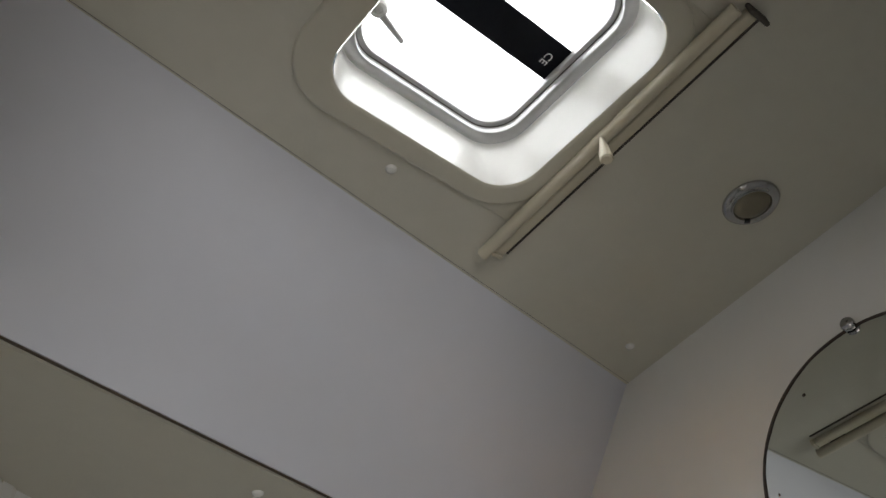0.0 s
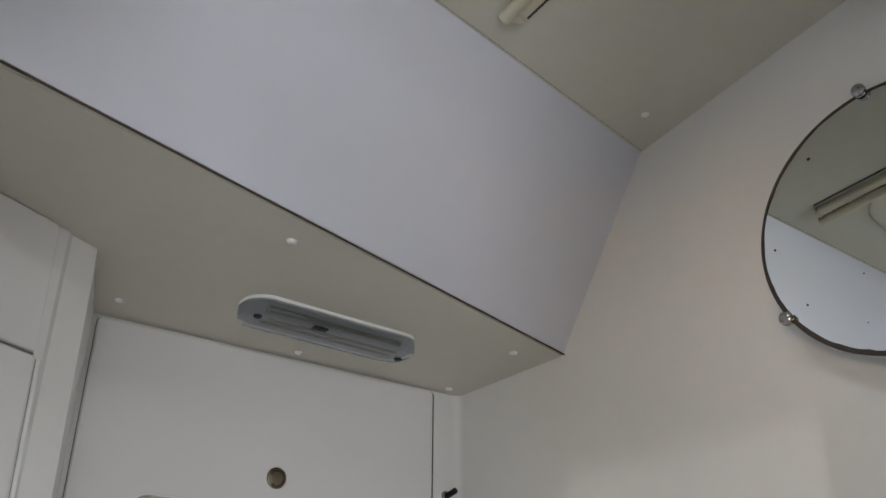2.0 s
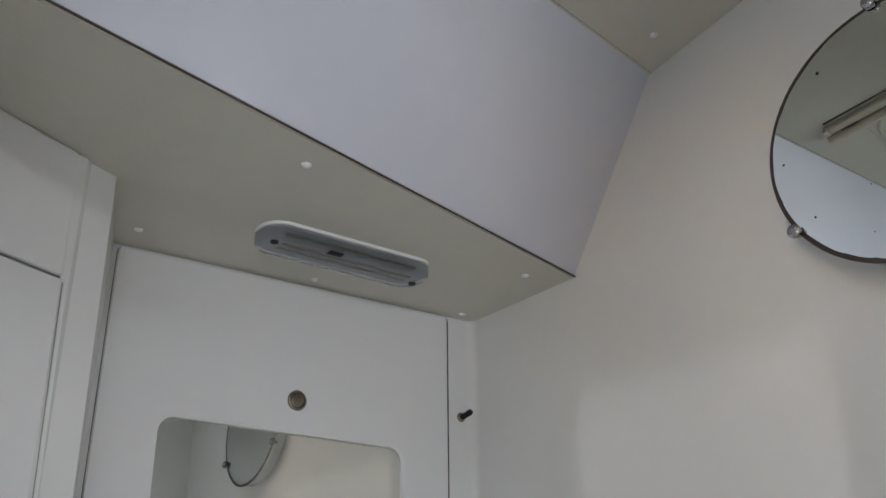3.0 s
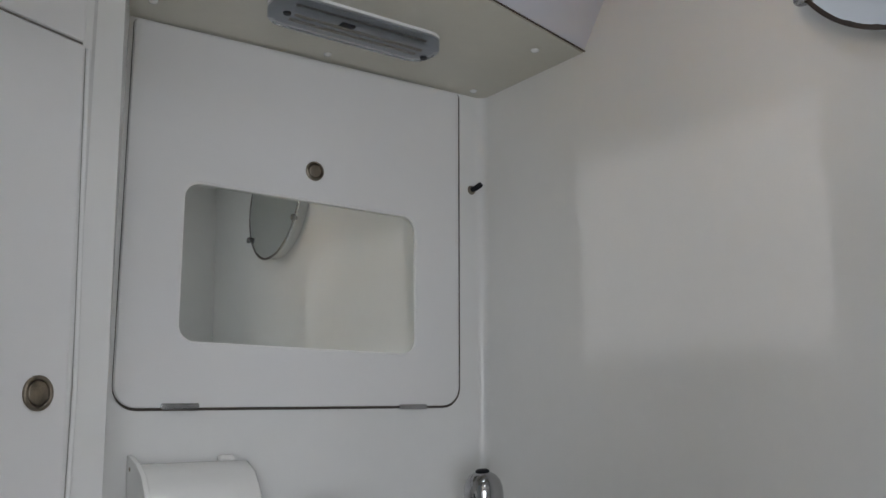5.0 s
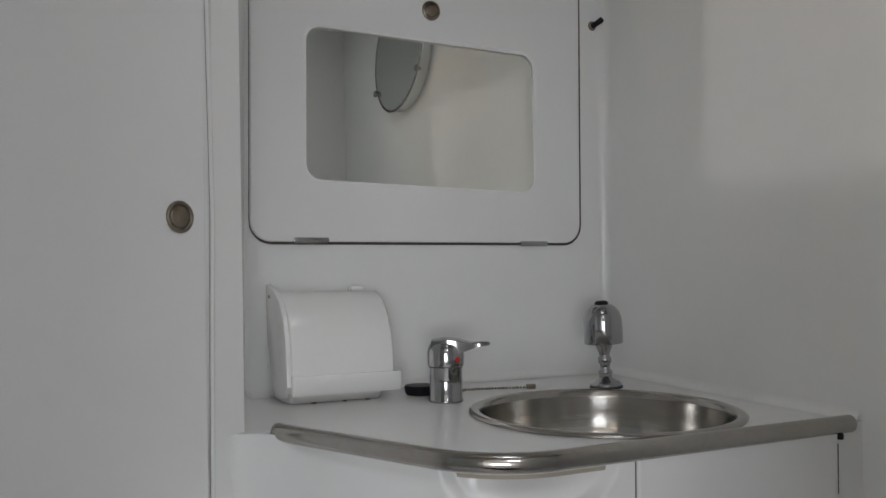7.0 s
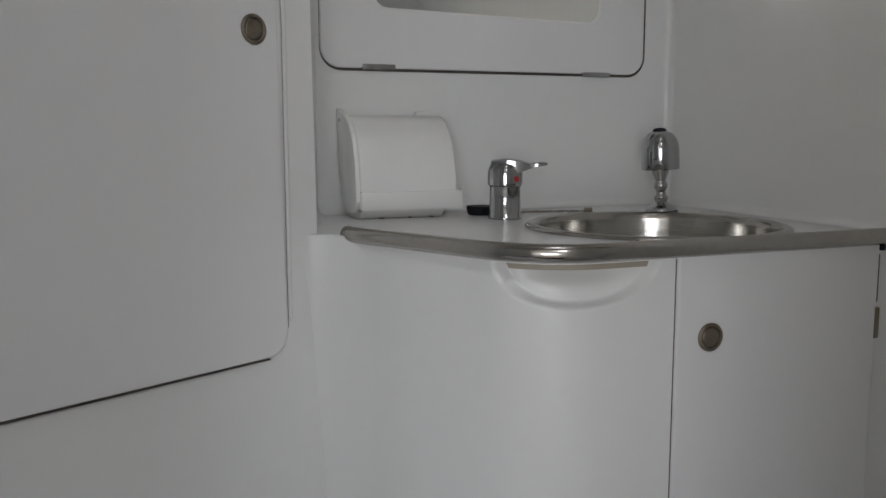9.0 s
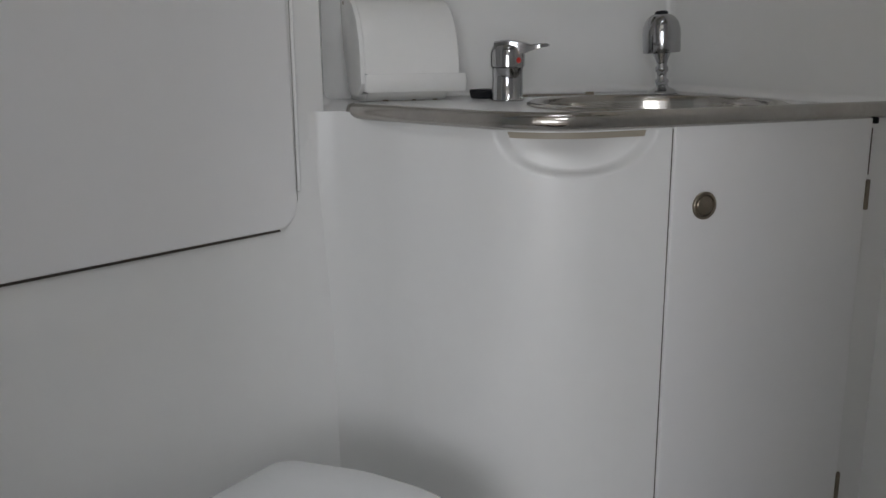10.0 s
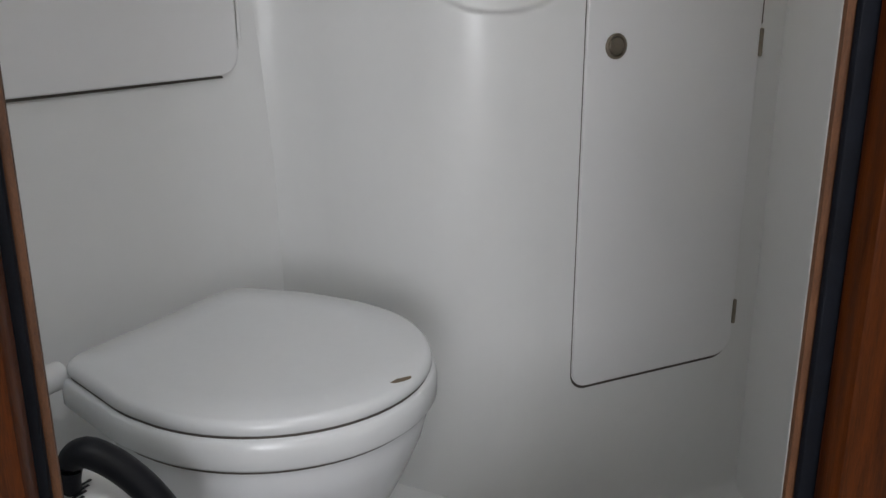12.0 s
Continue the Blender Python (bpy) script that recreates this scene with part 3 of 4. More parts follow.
def pump_spout(x, y):
    t = thing("basin_pump", (x, y, COUNTER_Z), "chrome bell-topped basin pump on a slim turned stem", "pump")
    m = Matrix.Translation((x, y, COUNTER_Z + 0.003)) @ Matrix.Rotation(radians(-3.6), 4, "Y") @ Matrix.Diagonal((1.0, 1.0, 0.99, 1))
    part("foot", lathe([(0.0, 0.0), (0.0225, 0.0), (0.0235, 0.002), (0.021, 0.006), (0.013, 0.010), (0.0095, 0.013)], m), CHROME, t, "flared chrome foot", 60)
    part("gasket", lathe([(0, 0.0), (0.0245, 0.0), (0.0245, 0.0022), (0.0, 0.0025)], m @ Matrix.Translation((0, 0, -0.0026))), BLACK, t)
    part("stem", lathe([(0.0095, 0.013), (0.0092, 0.017), (0.0105, 0.019), (0.0105, 0.022), (0.0075, 0.025), (0.0075, 0.033), (0.0100, 0.036), (0.0100, 0.042), (0.0075, 0.045), (0.0085, 0.050), (0.0125, 0.060), (0.0150, 0.068)], m), CHROME, t, "", 60)
    part("bell", lathe([(0.0, 0.064), (0.024, 0.064), (0.0282, 0.0645), (0.0286, 0.067), (0.0288, 0.094), (0.0280, 0.1025), (0.0250, 0.1115), (0.0195, 0.1185), (0.0135, 0.1222), (0.010, 0.123)], m), CHROME, t, "chrome bell-shaped head", 60)
    part("button", lathe([(0.0105, 0.1215), (0.0100, 0.1255), (0.007, 0.1275), (0, 0.1280)], m), BLACK, t, "black top button", 60)
    return t


pump_spout(0.751, 1.056)


def roll_holder():
    t = thing("toilet_roll_holder", (0.335, 1.16, COUNTER_Z), "white plastic covered toilet roll holder against the wall", "toilet roll holder")
    x0, x1 = 0.279, 0.436
    prof = [(0.000, 1.000), (-0.030, 1.001), (-0.055, 0.990), (-0.075, 0.968), (-0.088, 0.940), (-0.094, 0.912), (-0.095, 0.893)]

    def sweep(profile, a, b, shift=0.0):
        bm = bmesh.new()
        ra = [bm.verts.new((a, BACK_Y - 0.008 + y, z + shift)) for y, z in profile]
        rb = [bm.verts.new((b, BACK_Y - 0.008 + y, z + shift)) for y, z in profile]
        n = len(profile)
        for i in range(n):
            bm.faces.new((ra[i], ra[(i + 1) % n], rb[(i + 1) % n], rb[i]))
        bm.faces.new(ra)
        bm.faces.new(rb[::-1])
        bmesh.ops.recalc_face_normals(bm, faces=bm.faces)
        es = [e for e in bm.edges if abs(e.verts[0].co.x - e.verts[1].co.x) < 1e-6]
        bmesh.ops.bevel(bm, geom=es, offset=0.004, segments=3, affect="EDGES", profile=0.5)
        return bm
    part("cover", sweep(prof + [(-0.012, 0.893)], x0 + 0.0042, x1 - 0.006), PLASTIC, t, "curved white cover", 50)
    part("cover_lip", sweep([(-0.004, 0.893), (-0.099, 0.893), (-0.101, 0.889), (-0.101, 0.872), (-0.098, 0.867), (-0.004, 0.867)], x0 + 0.004, x1 + 0.003), PLASTIC, t)
    part("tray", sweep([(-0.002, 0.8665), (-0.092, 0.8665), (-0.080, 0.855), (-0.060, 0.8515), (-0.010, 0.8515), (-0.002, 0.856)], x0 + 0.008, x1 - 0.022), PLASTIC, t, "white lower tray with stained edge")
    for sx, sw in ((0.315, 0.007), (0.360, 0.004), (0.392, 0.006)):
        part("stain", box(sx, sx + sw, BACK_Y - 0.0925, BACK_Y - 0.080, 0.8540, 0.8555, bevel=0.0005), STAIN, t, "brown stain under the tray")
    part("back_plate", plate(round_rect(0.140, 0.120, 0.012, 5), 0.008, on_back((x0 + x1) / 2, 0.934, BACK_Y - 0.0005) @ Matrix.Translation((0, 0, 0.008)), bevel=0.002), PLASTIC, t)
    bm = plate([(0.000, 0.985), (0.010, 0.930), (0.027, 0.885), (0.046, 0.861), (0.085, 0.863), (0.104, 0.880), (0.103, 0.900), (0.097, 0.938), (0.085, 0.968), (0.066, 0.990), (0.040, 1.003), (0.014, 1.010), (0.000, 1.012)], 0.006, frame_at((x0 - 0.002, BACK_Y - 0.002, 0), (0, -1, 0), (-1, 0, 0)), bevel=0.002)
    part("side_plate", bm, PLASTIC, t, "slanted white side cheek")
    part("screw", lathe([(0, 0.0012), (0.0022, 0.001), (0.003, 0.0)], frame_at((x0 - 0.002, BACK_Y - 0.02, 0.995), (0, 0, 1), (-1, 0, 0)), 14), NICKEL, t, "small rusty screw")
    part("hinge_tab", box(x1 - 0.040, x1 - 0.018, BACK_Y - 0.020, BACK_Y - 0.006, 0.996, 1.008, bevel=0.0045, seg=3), PLASTIC, t)
    return t


roll_holder()


# ---------------- latches ----------------
def latch(parent, m, r=0.0155):
    b = part("latch", lathe([(0, 0.0008), (r, 0.0005), (r, 0.0022), (r * 0.93, 0.0034), (r * 0.80, 0.0036), (r * 0.74, 0.0022), (r * 0.72, 0.0010)], m, 36), NICKEL, parent, "round tarnished push latch", 60)
    c = part("button", lathe([(r * 0.70, 0.0008), (r * 0.69, 0.0022), (r * 0.60, 0.0030), (0, 0.0032)], m, 30), NICKEL, b, "", 60)
    return b


# mirror cabinet door in the back wall; the glass leans a little in its rebate
LEAN = -1.5
cab = thing("mirror_cabinet", (0.535, BACK_Y, 1.07), "white wall cabinet door with an inset mirror, closed", "cabinet")
w, h, cx, cz = 0.552, 0.532, 0.530, 1.3375
door_m = on_back(cx, cz, 1.1985)
mw, mh, mx, mz = 0.387, 0.226, 0.5270 - cx, 1.2680 - cz


def sloped(outline, k=-0.021):
    """The opening runs slightly down to one side."""
    return [(x, y + k * (x - mx)) for x, y in outline]


mir_out = sloped(round_rect(mw, mh, 0.024, 6, mx, mz))
# dark sheet behind the door, shade of the gap put into its colour
part("gap", plate(round_rect(w + 0.0065, h + 0.0055, (0.0325, 0.034, 0.007, 0.007), 6, 0.0028, -0.00125), 0.004, on_back(cx, cz, BACK_Y - 0.0015), holes=[mir_out]), GAP, cab, "dark sheet for the shadow gap round the door")
door = part("door", plate(round_rect(w, h, (0.030, 0.030, 0.006, 0.006)), 0.0055, door_m, holes=[mir_out], bevel=0.0022, seg=3), GEL_DOOR, cab, "white lacquered door", 12)
part("mirror_rim", plate(sloped(round_rect(mw + 0.001, mh + 0.001, 0.0245, 6, mx, mz)), 0.004, door_m @ Matrix.Translation((0, 0, -0.0012)), holes=[sloped(round_rect(mw - 0.005, mh - 0.005, 0.022, 6, mx, mz))], bevel=0.001), PLASTIC, door, "white mirror bead")
part("mirror", plate([(x - mx, y - mz) for x, y in sloped(round_rect(mw - 0.002, mh - 0.002, 0.023, 6, mx, mz))], 0.001, door_m @ Matrix.Translation((mx, mz, -0.0045)) @ Matrix.Rotation(radians(LEAN), 4, "X")), MIRROR, door, "plain silvered mirror", 0)
latch(door, on_back(0.533, 1.426, 1.1985), 0.0150)
for hx, hz0 in ((0.342, 1.0735), (0.715, 1.0700)):
    part("hinge", plate(round_rect(0.052, 0.008, 0.003), 0.004, on_back(hx, hz0, 1.1985) @ Matrix.Translation((0, 0, 0.003)), bevel=0.001), CHROME, door, "small steel hinge")

hook = thing("wall_hook", (0.8385, BACK_Y, 1.439), "small black-tipped metal hook on the wall", "hook")
hm = on_back(0.8385, 1.439, BACK_Y)
part("rose", lathe([(0, 0.003), (0.0055, 0.003), (0.0078, 0.0015), (0.0080, 0.0)], hm, 24), NICKEL, hook, "tarnished round base", 60)
part("pin", tube([hm @ Vector((0, 0, 0.001)), hm @ Vector((0.002, 0.002, 0.010)), hm @ Vector((0.006, 0.006, 0.016)), hm @ Vector((0.0075, 0.0085, 0.019))], [0.0050, 0.0046, 0.0050, 0.0040], 12), BLACK, hook, "black rubber pin")

# wall locker on the left wall
def edge_shift(v):
    """The locker's far edge leans with the post and draws in lower down."""
    return 0.006 * max(0.0, v) - 0.035 * max(0.0, 0.15 - v)


def left_panel(name, z0, z1, radii, label):
    """A board on the leaning wall; its far edge follows the post."""
    xe = 0.147
    m = on_left(xe, 0.95)
    yz = m.to_3x3().col[1]

    def yl(z):
        return (z - 0.95) / yz.z
    bm = plate(round_rect(0.90, yl(z1) - yl(z0), radii, 6, -0.45, (yl(z0) + yl(z1)) / 2), 0.010, None, bevel=0.0025, seg=3, top=0.0085)
    for v in bm.verts:
        v.co.x += edge_shift(v.co.y) * (1 if v.co.x > -0.3 else 0)
    bm.transform(m)
    return bm


locker = thing("wall_locker", (0.0, left_y(0.0, 0.73), 0.73), "large white locker door on the side wall, closed", "locker")
ldoor = part("door", left_panel("door", 0.717, 1.4575, (0.006, 0.028, 0.006, 0.006), ""), GEL_DOOR, locker, "white lacquered door", 12)
latch(ldoor, on_left(0.109, 1.09) @ Matrix.Translation((0, 0, 0.0085)), 0.0170)
# dark strip paints the shade below the locker door
part("gap", plate([(-0.9, 0.0), (-0.019, 0.0), (-0.025, 0.008), (-0.9, 0.008)], 0.003, on_left(0.147, 0.7135) @ Matrix.Translation((-0.012, 0, 0.0035))), GAP, locker, "dark strip for the shadow gap under the door")
em = on_left(0.147, 0.95)
ey = 1 / em.to_3x3().col[1].z
part("edge_gap", tube([em @ Vector((0.0014 + edge_shift(v), v, 0.0068)) for v in (-0.202 * ey, -0.1 * ey, 0.0, 0.15, 0.25 * ey, 0.505 * ey)], 0.0003, 8), JOINT, locker, "fine grey joint beside the door")
part("edge_bead", tube([em @ Vector((0.0050 + edge_shift(v), v, 0.0060)) for v in (-0.190 * ey, -0.1 * ey, 0.0, 0.15, 0.25 * ey, 0.505 * ey)], 0.0028, 12), GEL, locker, "rounded white bead beside the door", 80)
upper = thing("upper_locker", (0.03, left_y(0.03, 1.46), 1.461), "white upper locker panel under the overhead box, closed", "locker")
part("door", left_panel("door", 1.4605, 1.607, 0.006, ""), GEL_DOOR, upper, "white lacquered door", 12)
part("joint", tube([em @ Vector((x, (1.4588 - 0.95) * ey, 0.0070)) for x in (-0.88, -0.44, 0.0)], 0.0010, 8), JOINT, upper, "grey joint under the panel")

# cabinet door under the basin
vdoor = thing("vanity_door", (0.661, 0.69, 0.29), "white lacquered cabinet door under the basin, closed", "cabinet door")
vm = on_back(0.661, 0.5695, 0.6905)
# dark sheet paints the shade round this door
part("gap", plate(round_rect(0.2848, 0.5605, (0.0240, 0.0325, 0.003, 0.003), 6, 0.0, 0.0), 0.003, on_back(0.661, 0.5665, 0.6950)), GAP, vdoor, "dark sheet for the shade in the thin door gap")
vpan = part("panel", plate(round_rect(0.284, 0.5555, (0.022, 0.030, 0.003, 0.003)), 0.0045, vm, bevel=0.002, seg=3), GEL_DOOR, vdoor, "", 12)
latch(vpan, on_back(0.5618, 0.7530, 0.6905), 0.0160)
part("edge_gap", box(0.8032, 0.8048, 0.6915, 0.6960, 0.775, 0.832), EDGE, vdoor, "brown gap beside the hinge")
for hv in (0.750, 0.358):
    part("hinge", plate(round_rect(0.006, 0.038, 0.002), 0.003, on_back(0.8035, hv, 0.6905) @ Matrix.Translation((0, 0, 0.002)), bevel=0.0007), NICKEL, vpan, "slim steel hinge")

# ---------------- round mirror on the right wall ----------------
MY, MZ, MR = 0.4135, 1.6155, 0.1590
mirror = thing("round_mirror", (right_x(MY), MY, MZ - MR), "round frameless mirror with a blackened worn edge", "mirror")
mm = on_right(MY, MZ) @ Matrix.Rotation(radians(-4.05), 4, "X") @ Matrix.Rotation(radians(2.75), 4, "Y") @ Matrix.Translation((0, 0, 0.010))
part("glass", plate(circle(MR, 96), 0.004, mm @ Matrix.Translation((0, 0, 0.006)), bevel=0.0008), OLD_MIRROR, mirror, "old silvered glass", 20)
# added white wedge between leaning glass and wall, hides the dark shadow gap
bm = bmesh.new()
on_glass = [mm @ Vector((c, d, 0.0018)) for c, d in circle(MR - 0.0035, 64)]
pad_front = [bm.verts.new(p) for p in on_glass]
pad_back = [bm.verts.new((right_x(p.y) - 0.0005, p.y, p.z)) for p in on_glass]
for i in range(64):
    j = (i + 1) % 64
    bm.faces.new((pad_front[i], pad_front[j], pad_back[j], pad_back[i]))
bm.faces.new(pad_front)
bm.faces.new(pad_back[::-1])
part("shadow_filler", bm, PLASTIC, mirror, "added white filler that hides the shadow behind the glass", 40)
# uneven band where the silver has gone
bm = bmesh.new()
ra, rb = [], []
for i in range(144):
    a = 2 * math.pi * i / 144
    low = max(0.0, math.cos(a - radians(262)))
    wband = 0.0028 + 0.0022 * low + 0.0009 * noise.noise((math.cos(a) * 6, math.sin(a) * 6, 0.3)) + 0.0026 * max(0.0, noise.noise((math.cos(a) * 9, math.sin(a) * 9, 2.0)) - 0.15) * (0.4 + low)
    ra.append(bm.verts.new((math.cos(a) * (MR + 0.0008), math.sin(a) * (MR + 0.0008), 0.0066)))
    rb.append(bm.verts.new((math.cos(a) * (MR - wband), math.sin(a) * (MR - wband), 0.0066)))
for i in range(144):
    j = (i + 1) % 144
    bm.faces.new((ra[i], ra[j], rb[j], rb[i]))
bmesh.ops.solidify(bm, geom=bm.faces[:], thickness=0.0004)
bm.transform(mm)
part("worn_edge", bm, RUST, mirror, "dark brown desilvered edge")
for dx, dy, r in ((-0.085, 0.105, 0.0022), (-0.142, 0.005, 0.0015), (-0.112, -0.075, 0.0013), (-0.045, -0.06, 0.0008), (-0.05, -0.115, 0.0007)):
    part("spot", lathe([(0, 0.0007), (r * 0.8, 0.0006), (r, 0.0)], mm @ Matrix.Translation((dx, dy, 0.0061)), 12), RUST, mirror)
for a in (94, 212, 328):
    c = mm @ Matrix.Translation((math.cos(radians(a)) * (MR + 0.002), math.sin(radians(a)) * (MR + 0.002), 0))
    part("clip", lathe([(0.004, 0.0), (0.004, 0.007), (0.0078, 0.0075), (0.0082, 0.009), (0.0082, 0.0125), (0.007, 0.0145), (0, 0.0152)], c, 28), CHROME, mirror, "round chrome mirror clip", 60)

# ---------------- overhead fittings ----------------
cap0 = None
for x, y in ((0.260, 1.140), (0.538, 1.173), (0.823, 1.178), (0.355, 0.853), (0.790, 0.978)):
    m = Matrix.Translation((x, y, SOFFIT_Z)) @ Matrix.Rotation(math.pi, 4, "X")
    if cap0 is None:
        cap0 = tagged(finish("screw_cap", lathe([(0.0062, -0.0003), (0.0062, 0.0012), (0.0052, 0.0030), (0.003, 0.0042), (0, 0.0046)], None, 20), PLASTIC, 60),
                      "small white domed screw cap", "screw cap", "screw caps")
        cap0.matrix_world = m
    else:
        copy_thing(cap0, m)
for x, y in ((0.349, 0.621), (0.794, 0.693)):
    copy_thing(cap0, Matrix.Translation((x, y, ceil_z(x, y))) @ Matrix.Rotation(math.pi, 4, "X"))

lamp = thing("soffit_lamp", (0.5, 1.003, SOFFIT_Z), "long oval strip lamp with clouded lens, switched off", "lamp")
lm = frame_at((0.517, 1.043, SOFFIT_Z), (0.999, 0.03, 0), (0, 0, -1))
LL, LWD = 0.268, 0.074
part("base", plate(round_rect(LL - 0.002, LWD - 0.002, 0.031, 10), 0.0050, lm @ Matrix.Translation((0, 0, 0.0047)), bevel=0.0015, seg=3), PLASTIC, lamp, "white plastic base", 50)
part("reflector", plate(round_rect(LL - 0.016, LWD - 0.016, 0.024, 10), 0.001, lm @ Matrix.Translation((0, 0, 0.0060))), LENS, lamp)
part("tube_bulb", tube([lm @ Vector((-0.10, 0.006, 0.0105)), lm @ Vector((0.105, 0.006, 0.0105))], 0.004, 12), BULB, lamp, "unlit fluorescent tube")
part("tube_bulb", tube([lm @ Vector((-0.10, -0.010, 0.0105)), lm @ Vector((0.105, -0.010, 0.0105))], 0.004, 12), BULB, lamp, "unlit fluorescent tube")
bm = plate(round_rect(LL - 0.003, LWD - 0.003, 0.0305, 10), 0.0200, lm @ Matrix.Translation((0, 0, 0.0240)), bevel=0.007, seg=5)
part("lens", bm, DIFFUSER, lamp, "clouded clear lens", 60)
for sx in (-1, 1):
    part("screw", lathe([(0, 0.003), (0.0050, 0.0026), (0.0058, 0.0)], lm @ Matrix.Translation((sx * 0.117, 0.006 - 0.010 * sx, 0.0235)), 18), BLACK, lamp, "black screw")
part("switch", box(-0.043, -0.021, 0.022, 0.032, 0.0220, 0.0255, lm, bevel=0.001), BLACK, lamp, "small black rocker switch")

dl = thing("downlight", (0.725, 0.434, ceil_z(0, 0.434)), "small round chrome ceiling downlight, switched off", "downlight")
dm = frame_at((0.725, 0.434, ceil_z(0, 0.434)), (1, 0, 0), (0, -0.125, -1))
part("bezel", lathe([(0.0335, 0.0), (0.0335, 0.002), (0.031, 0.005), (0.0265, 0.0075), (0.0225, 0.0072), (0.021, 0.004)], dm, 44), CHROME, dl, "chrome ring", 60)
part("lens", lathe([(0.0212, 0.0042), (0.0195, 0.0062), (0.012, 0.0072), (0, 0.0076)], dm, 36), BULB, dl, "dim frosted lens", 60)
part("notch", box(-0.003, 0.004, -0.0265, -0.021, 0.004, 0.0080, dm @ Matrix.Rotation(radians(35), 4, "Z"), bevel=0.0008), BLACK, dl)

# deck hatch
hatch = thing("deck_hatch", (HC.x, HC.y, HZ), "square deck hatch with rounded corners and a clear pane", "hatch")
hz = frame_at((HC.x, HC.y, HZ), (1, 0, 0), (0, -0.125, -1)) @ Matrix.Rotation(radians(-2.6), 4, "Z") @ Matrix.Translation((0.004, 0.003, 0))
part("base_plate", plate(round_rect(0.316, 0.306, (0.07, 0.004, 0.004, 0.07), 8, -0.002), 0.0022, hz @ Matrix.Translation((0.0, 0.0, 0.0022)), holes=[round_rect(0.286, 0.276, 0.05, 10, 0.002)], bevel=0.0008), CREAM_TRIM, hatch, "thin cream base plate")
part("flange", plate(round_rect(0.322, 0.304, 0.066, 10, -0.004), 0.006, hz @ Matrix.Translation((0, 0, 0.006)), holes=[round_rect(0.258, 0.253, 0.046, 10, 0.003)], bevel=0.004, seg=4), CREAM_TRIM, hatch, "cream moulded flange", 50)


def shaft(low, high, za, zb, steps=3):
    """The lining between two outlines of equal length."""
    bm = bmesh.new()
    loops = []
    for k in range(steps + 1):
        w = k / steps
        loops.append([bm.verts.new((x0 + (x1 - x0) * w, y0 + (y1 - y0) * w, za + (zb - za) * w)) for (x0, y0), (x1, y1) in zip(low, high)])
    for p, q in zip(loops, loops[1:]):
        n = len(p)
        for i in range(n):
            bm.faces.new((p[i], p[(i + 1) % n], q[(i + 1) % n], q[i]))
    bm.transform(hz)
    return bm


part("shaft", shaft(round_rect(0.2568, 0.2518, 0.0455, 10, 0.003), round_rect(0.242, 0.242, 0.046, 10), 0.0046, -0.056), PLASTIC, hatch, "glossy white shaft lining", 50)
part("frame", plate(round_rect(0.244, 0.244, 0.046, 10), 0.010, hz @ Matrix.Translation((0, 0, -0.056)), holes=[round_rect(0.216, 0.216, 0.039, 10)], bevel=0.003), ALU, hatch, "grey metal frame")
part("seal_line", plate(round_rect(0.2175, 0.2175, 0.0392, 10), 0.0005, hz @ Matrix.Translation((0, 0, -0.0662)), holes=[round_rect(0.2145, 0.2145, 0.038, 10)]), GAP, hatch, "dark seal line")
part("gasket", plate(round_rect(0.222, 0.222, 0.040, 10), 0.010, hz @ Matrix.Translation((0, 0, -0.0668)), holes=[round_rect(0.204, 0.204, 0.036, 10)], bevel=0.002), ALU, hatch, "grey inner seal")
pane = part("pane", plate(round_rect(0.220, 0.220, 0.038, 10), 0.008, hz @ Matrix.Translation((0, 0, -0.077))), GLASS, hatch, "clear acrylic pane", 0)
pane.visible_shadow = False
band = part("dark_band", box(-0.103, 0.103, -0.0205, 0.0225, -0.0765, -0.074, hz), SEAL, hatch, "dark label band across the pane", 0)
knob = part("handle_knob", lathe([(0, 0.014), (0.006, 0.0105), (0.0045, 0.017), (0.0085, 0.018), (0.0100, 0.015), (0.0105, 0.004), (0.009, 0.0)], hz @ Matrix.Translation((-0.0975, -0.0570, -0.0765)), 28), PLASTIC, hatch, "off-white plastic turning knob", 60)
part("lever", tube([hz @ Vector((-0.092, -0.0595, -0.060)), hz @ Vector((-0.0565, -0.0715, -0.060))], [0.0042, 0.003], 12), ALU, hatch, "grey handle lever")
mark = bpy.data.curves.new("ce_mark", "FONT")
mark.body, mark.size, mark.align_x, mark.align_y, mark.extrude = "CE", 0.013, "CENTER", "CENTER", 0.0002
mk = new("ce_mark", mark)
mk.data.materials.append(PLASTIC)
mk.parent = hatch
mk.matrix_parent_inverse = place(hatch).inverted()
mk.matrix_basis = hz @ Matrix.Translation((0.086, 0.0, -0.0735)) @ Matrix(((0, -1, 0, 0), (-1, 0, 0, 0), (0, 0, -1, 0), (0, 0, 0, 1)))

# roller blind beside the hatch
blind = thing("roller_blind", (0.52, 0.45, ceil_z(0, 0.45)), "ivory roller blind rolled up beside the hatch", "blind")


def ceil_pt(x, y, d=0.0):
    return Vector((x, y, ceil_z(x, y) - d))


a, b = ceil_pt(0.506, 0.658, 0.011), ceil_pt(0.503, 0.280, 0.011)
part("bottom_bar", tube([a, a.lerp(b, 0.5), b], 0.0075, 16), BLIND, blind, "round ivory bar", 60)
a2, b2 = ceil_pt(0.534, 0.651, 0.0), ceil_pt(0.535, 0.276, 0.0)
d = (b2 - a2).normalized()
sm = frame_at((a2 + b2) / 2, d, (0, -0.125, -1))
part("cassette", box(-0.188, 0.188, 0.004, 0.019, 0.0, 0.010, sm, bevel=0.003, seg=3), BLIND, blind, "ivory cassette")
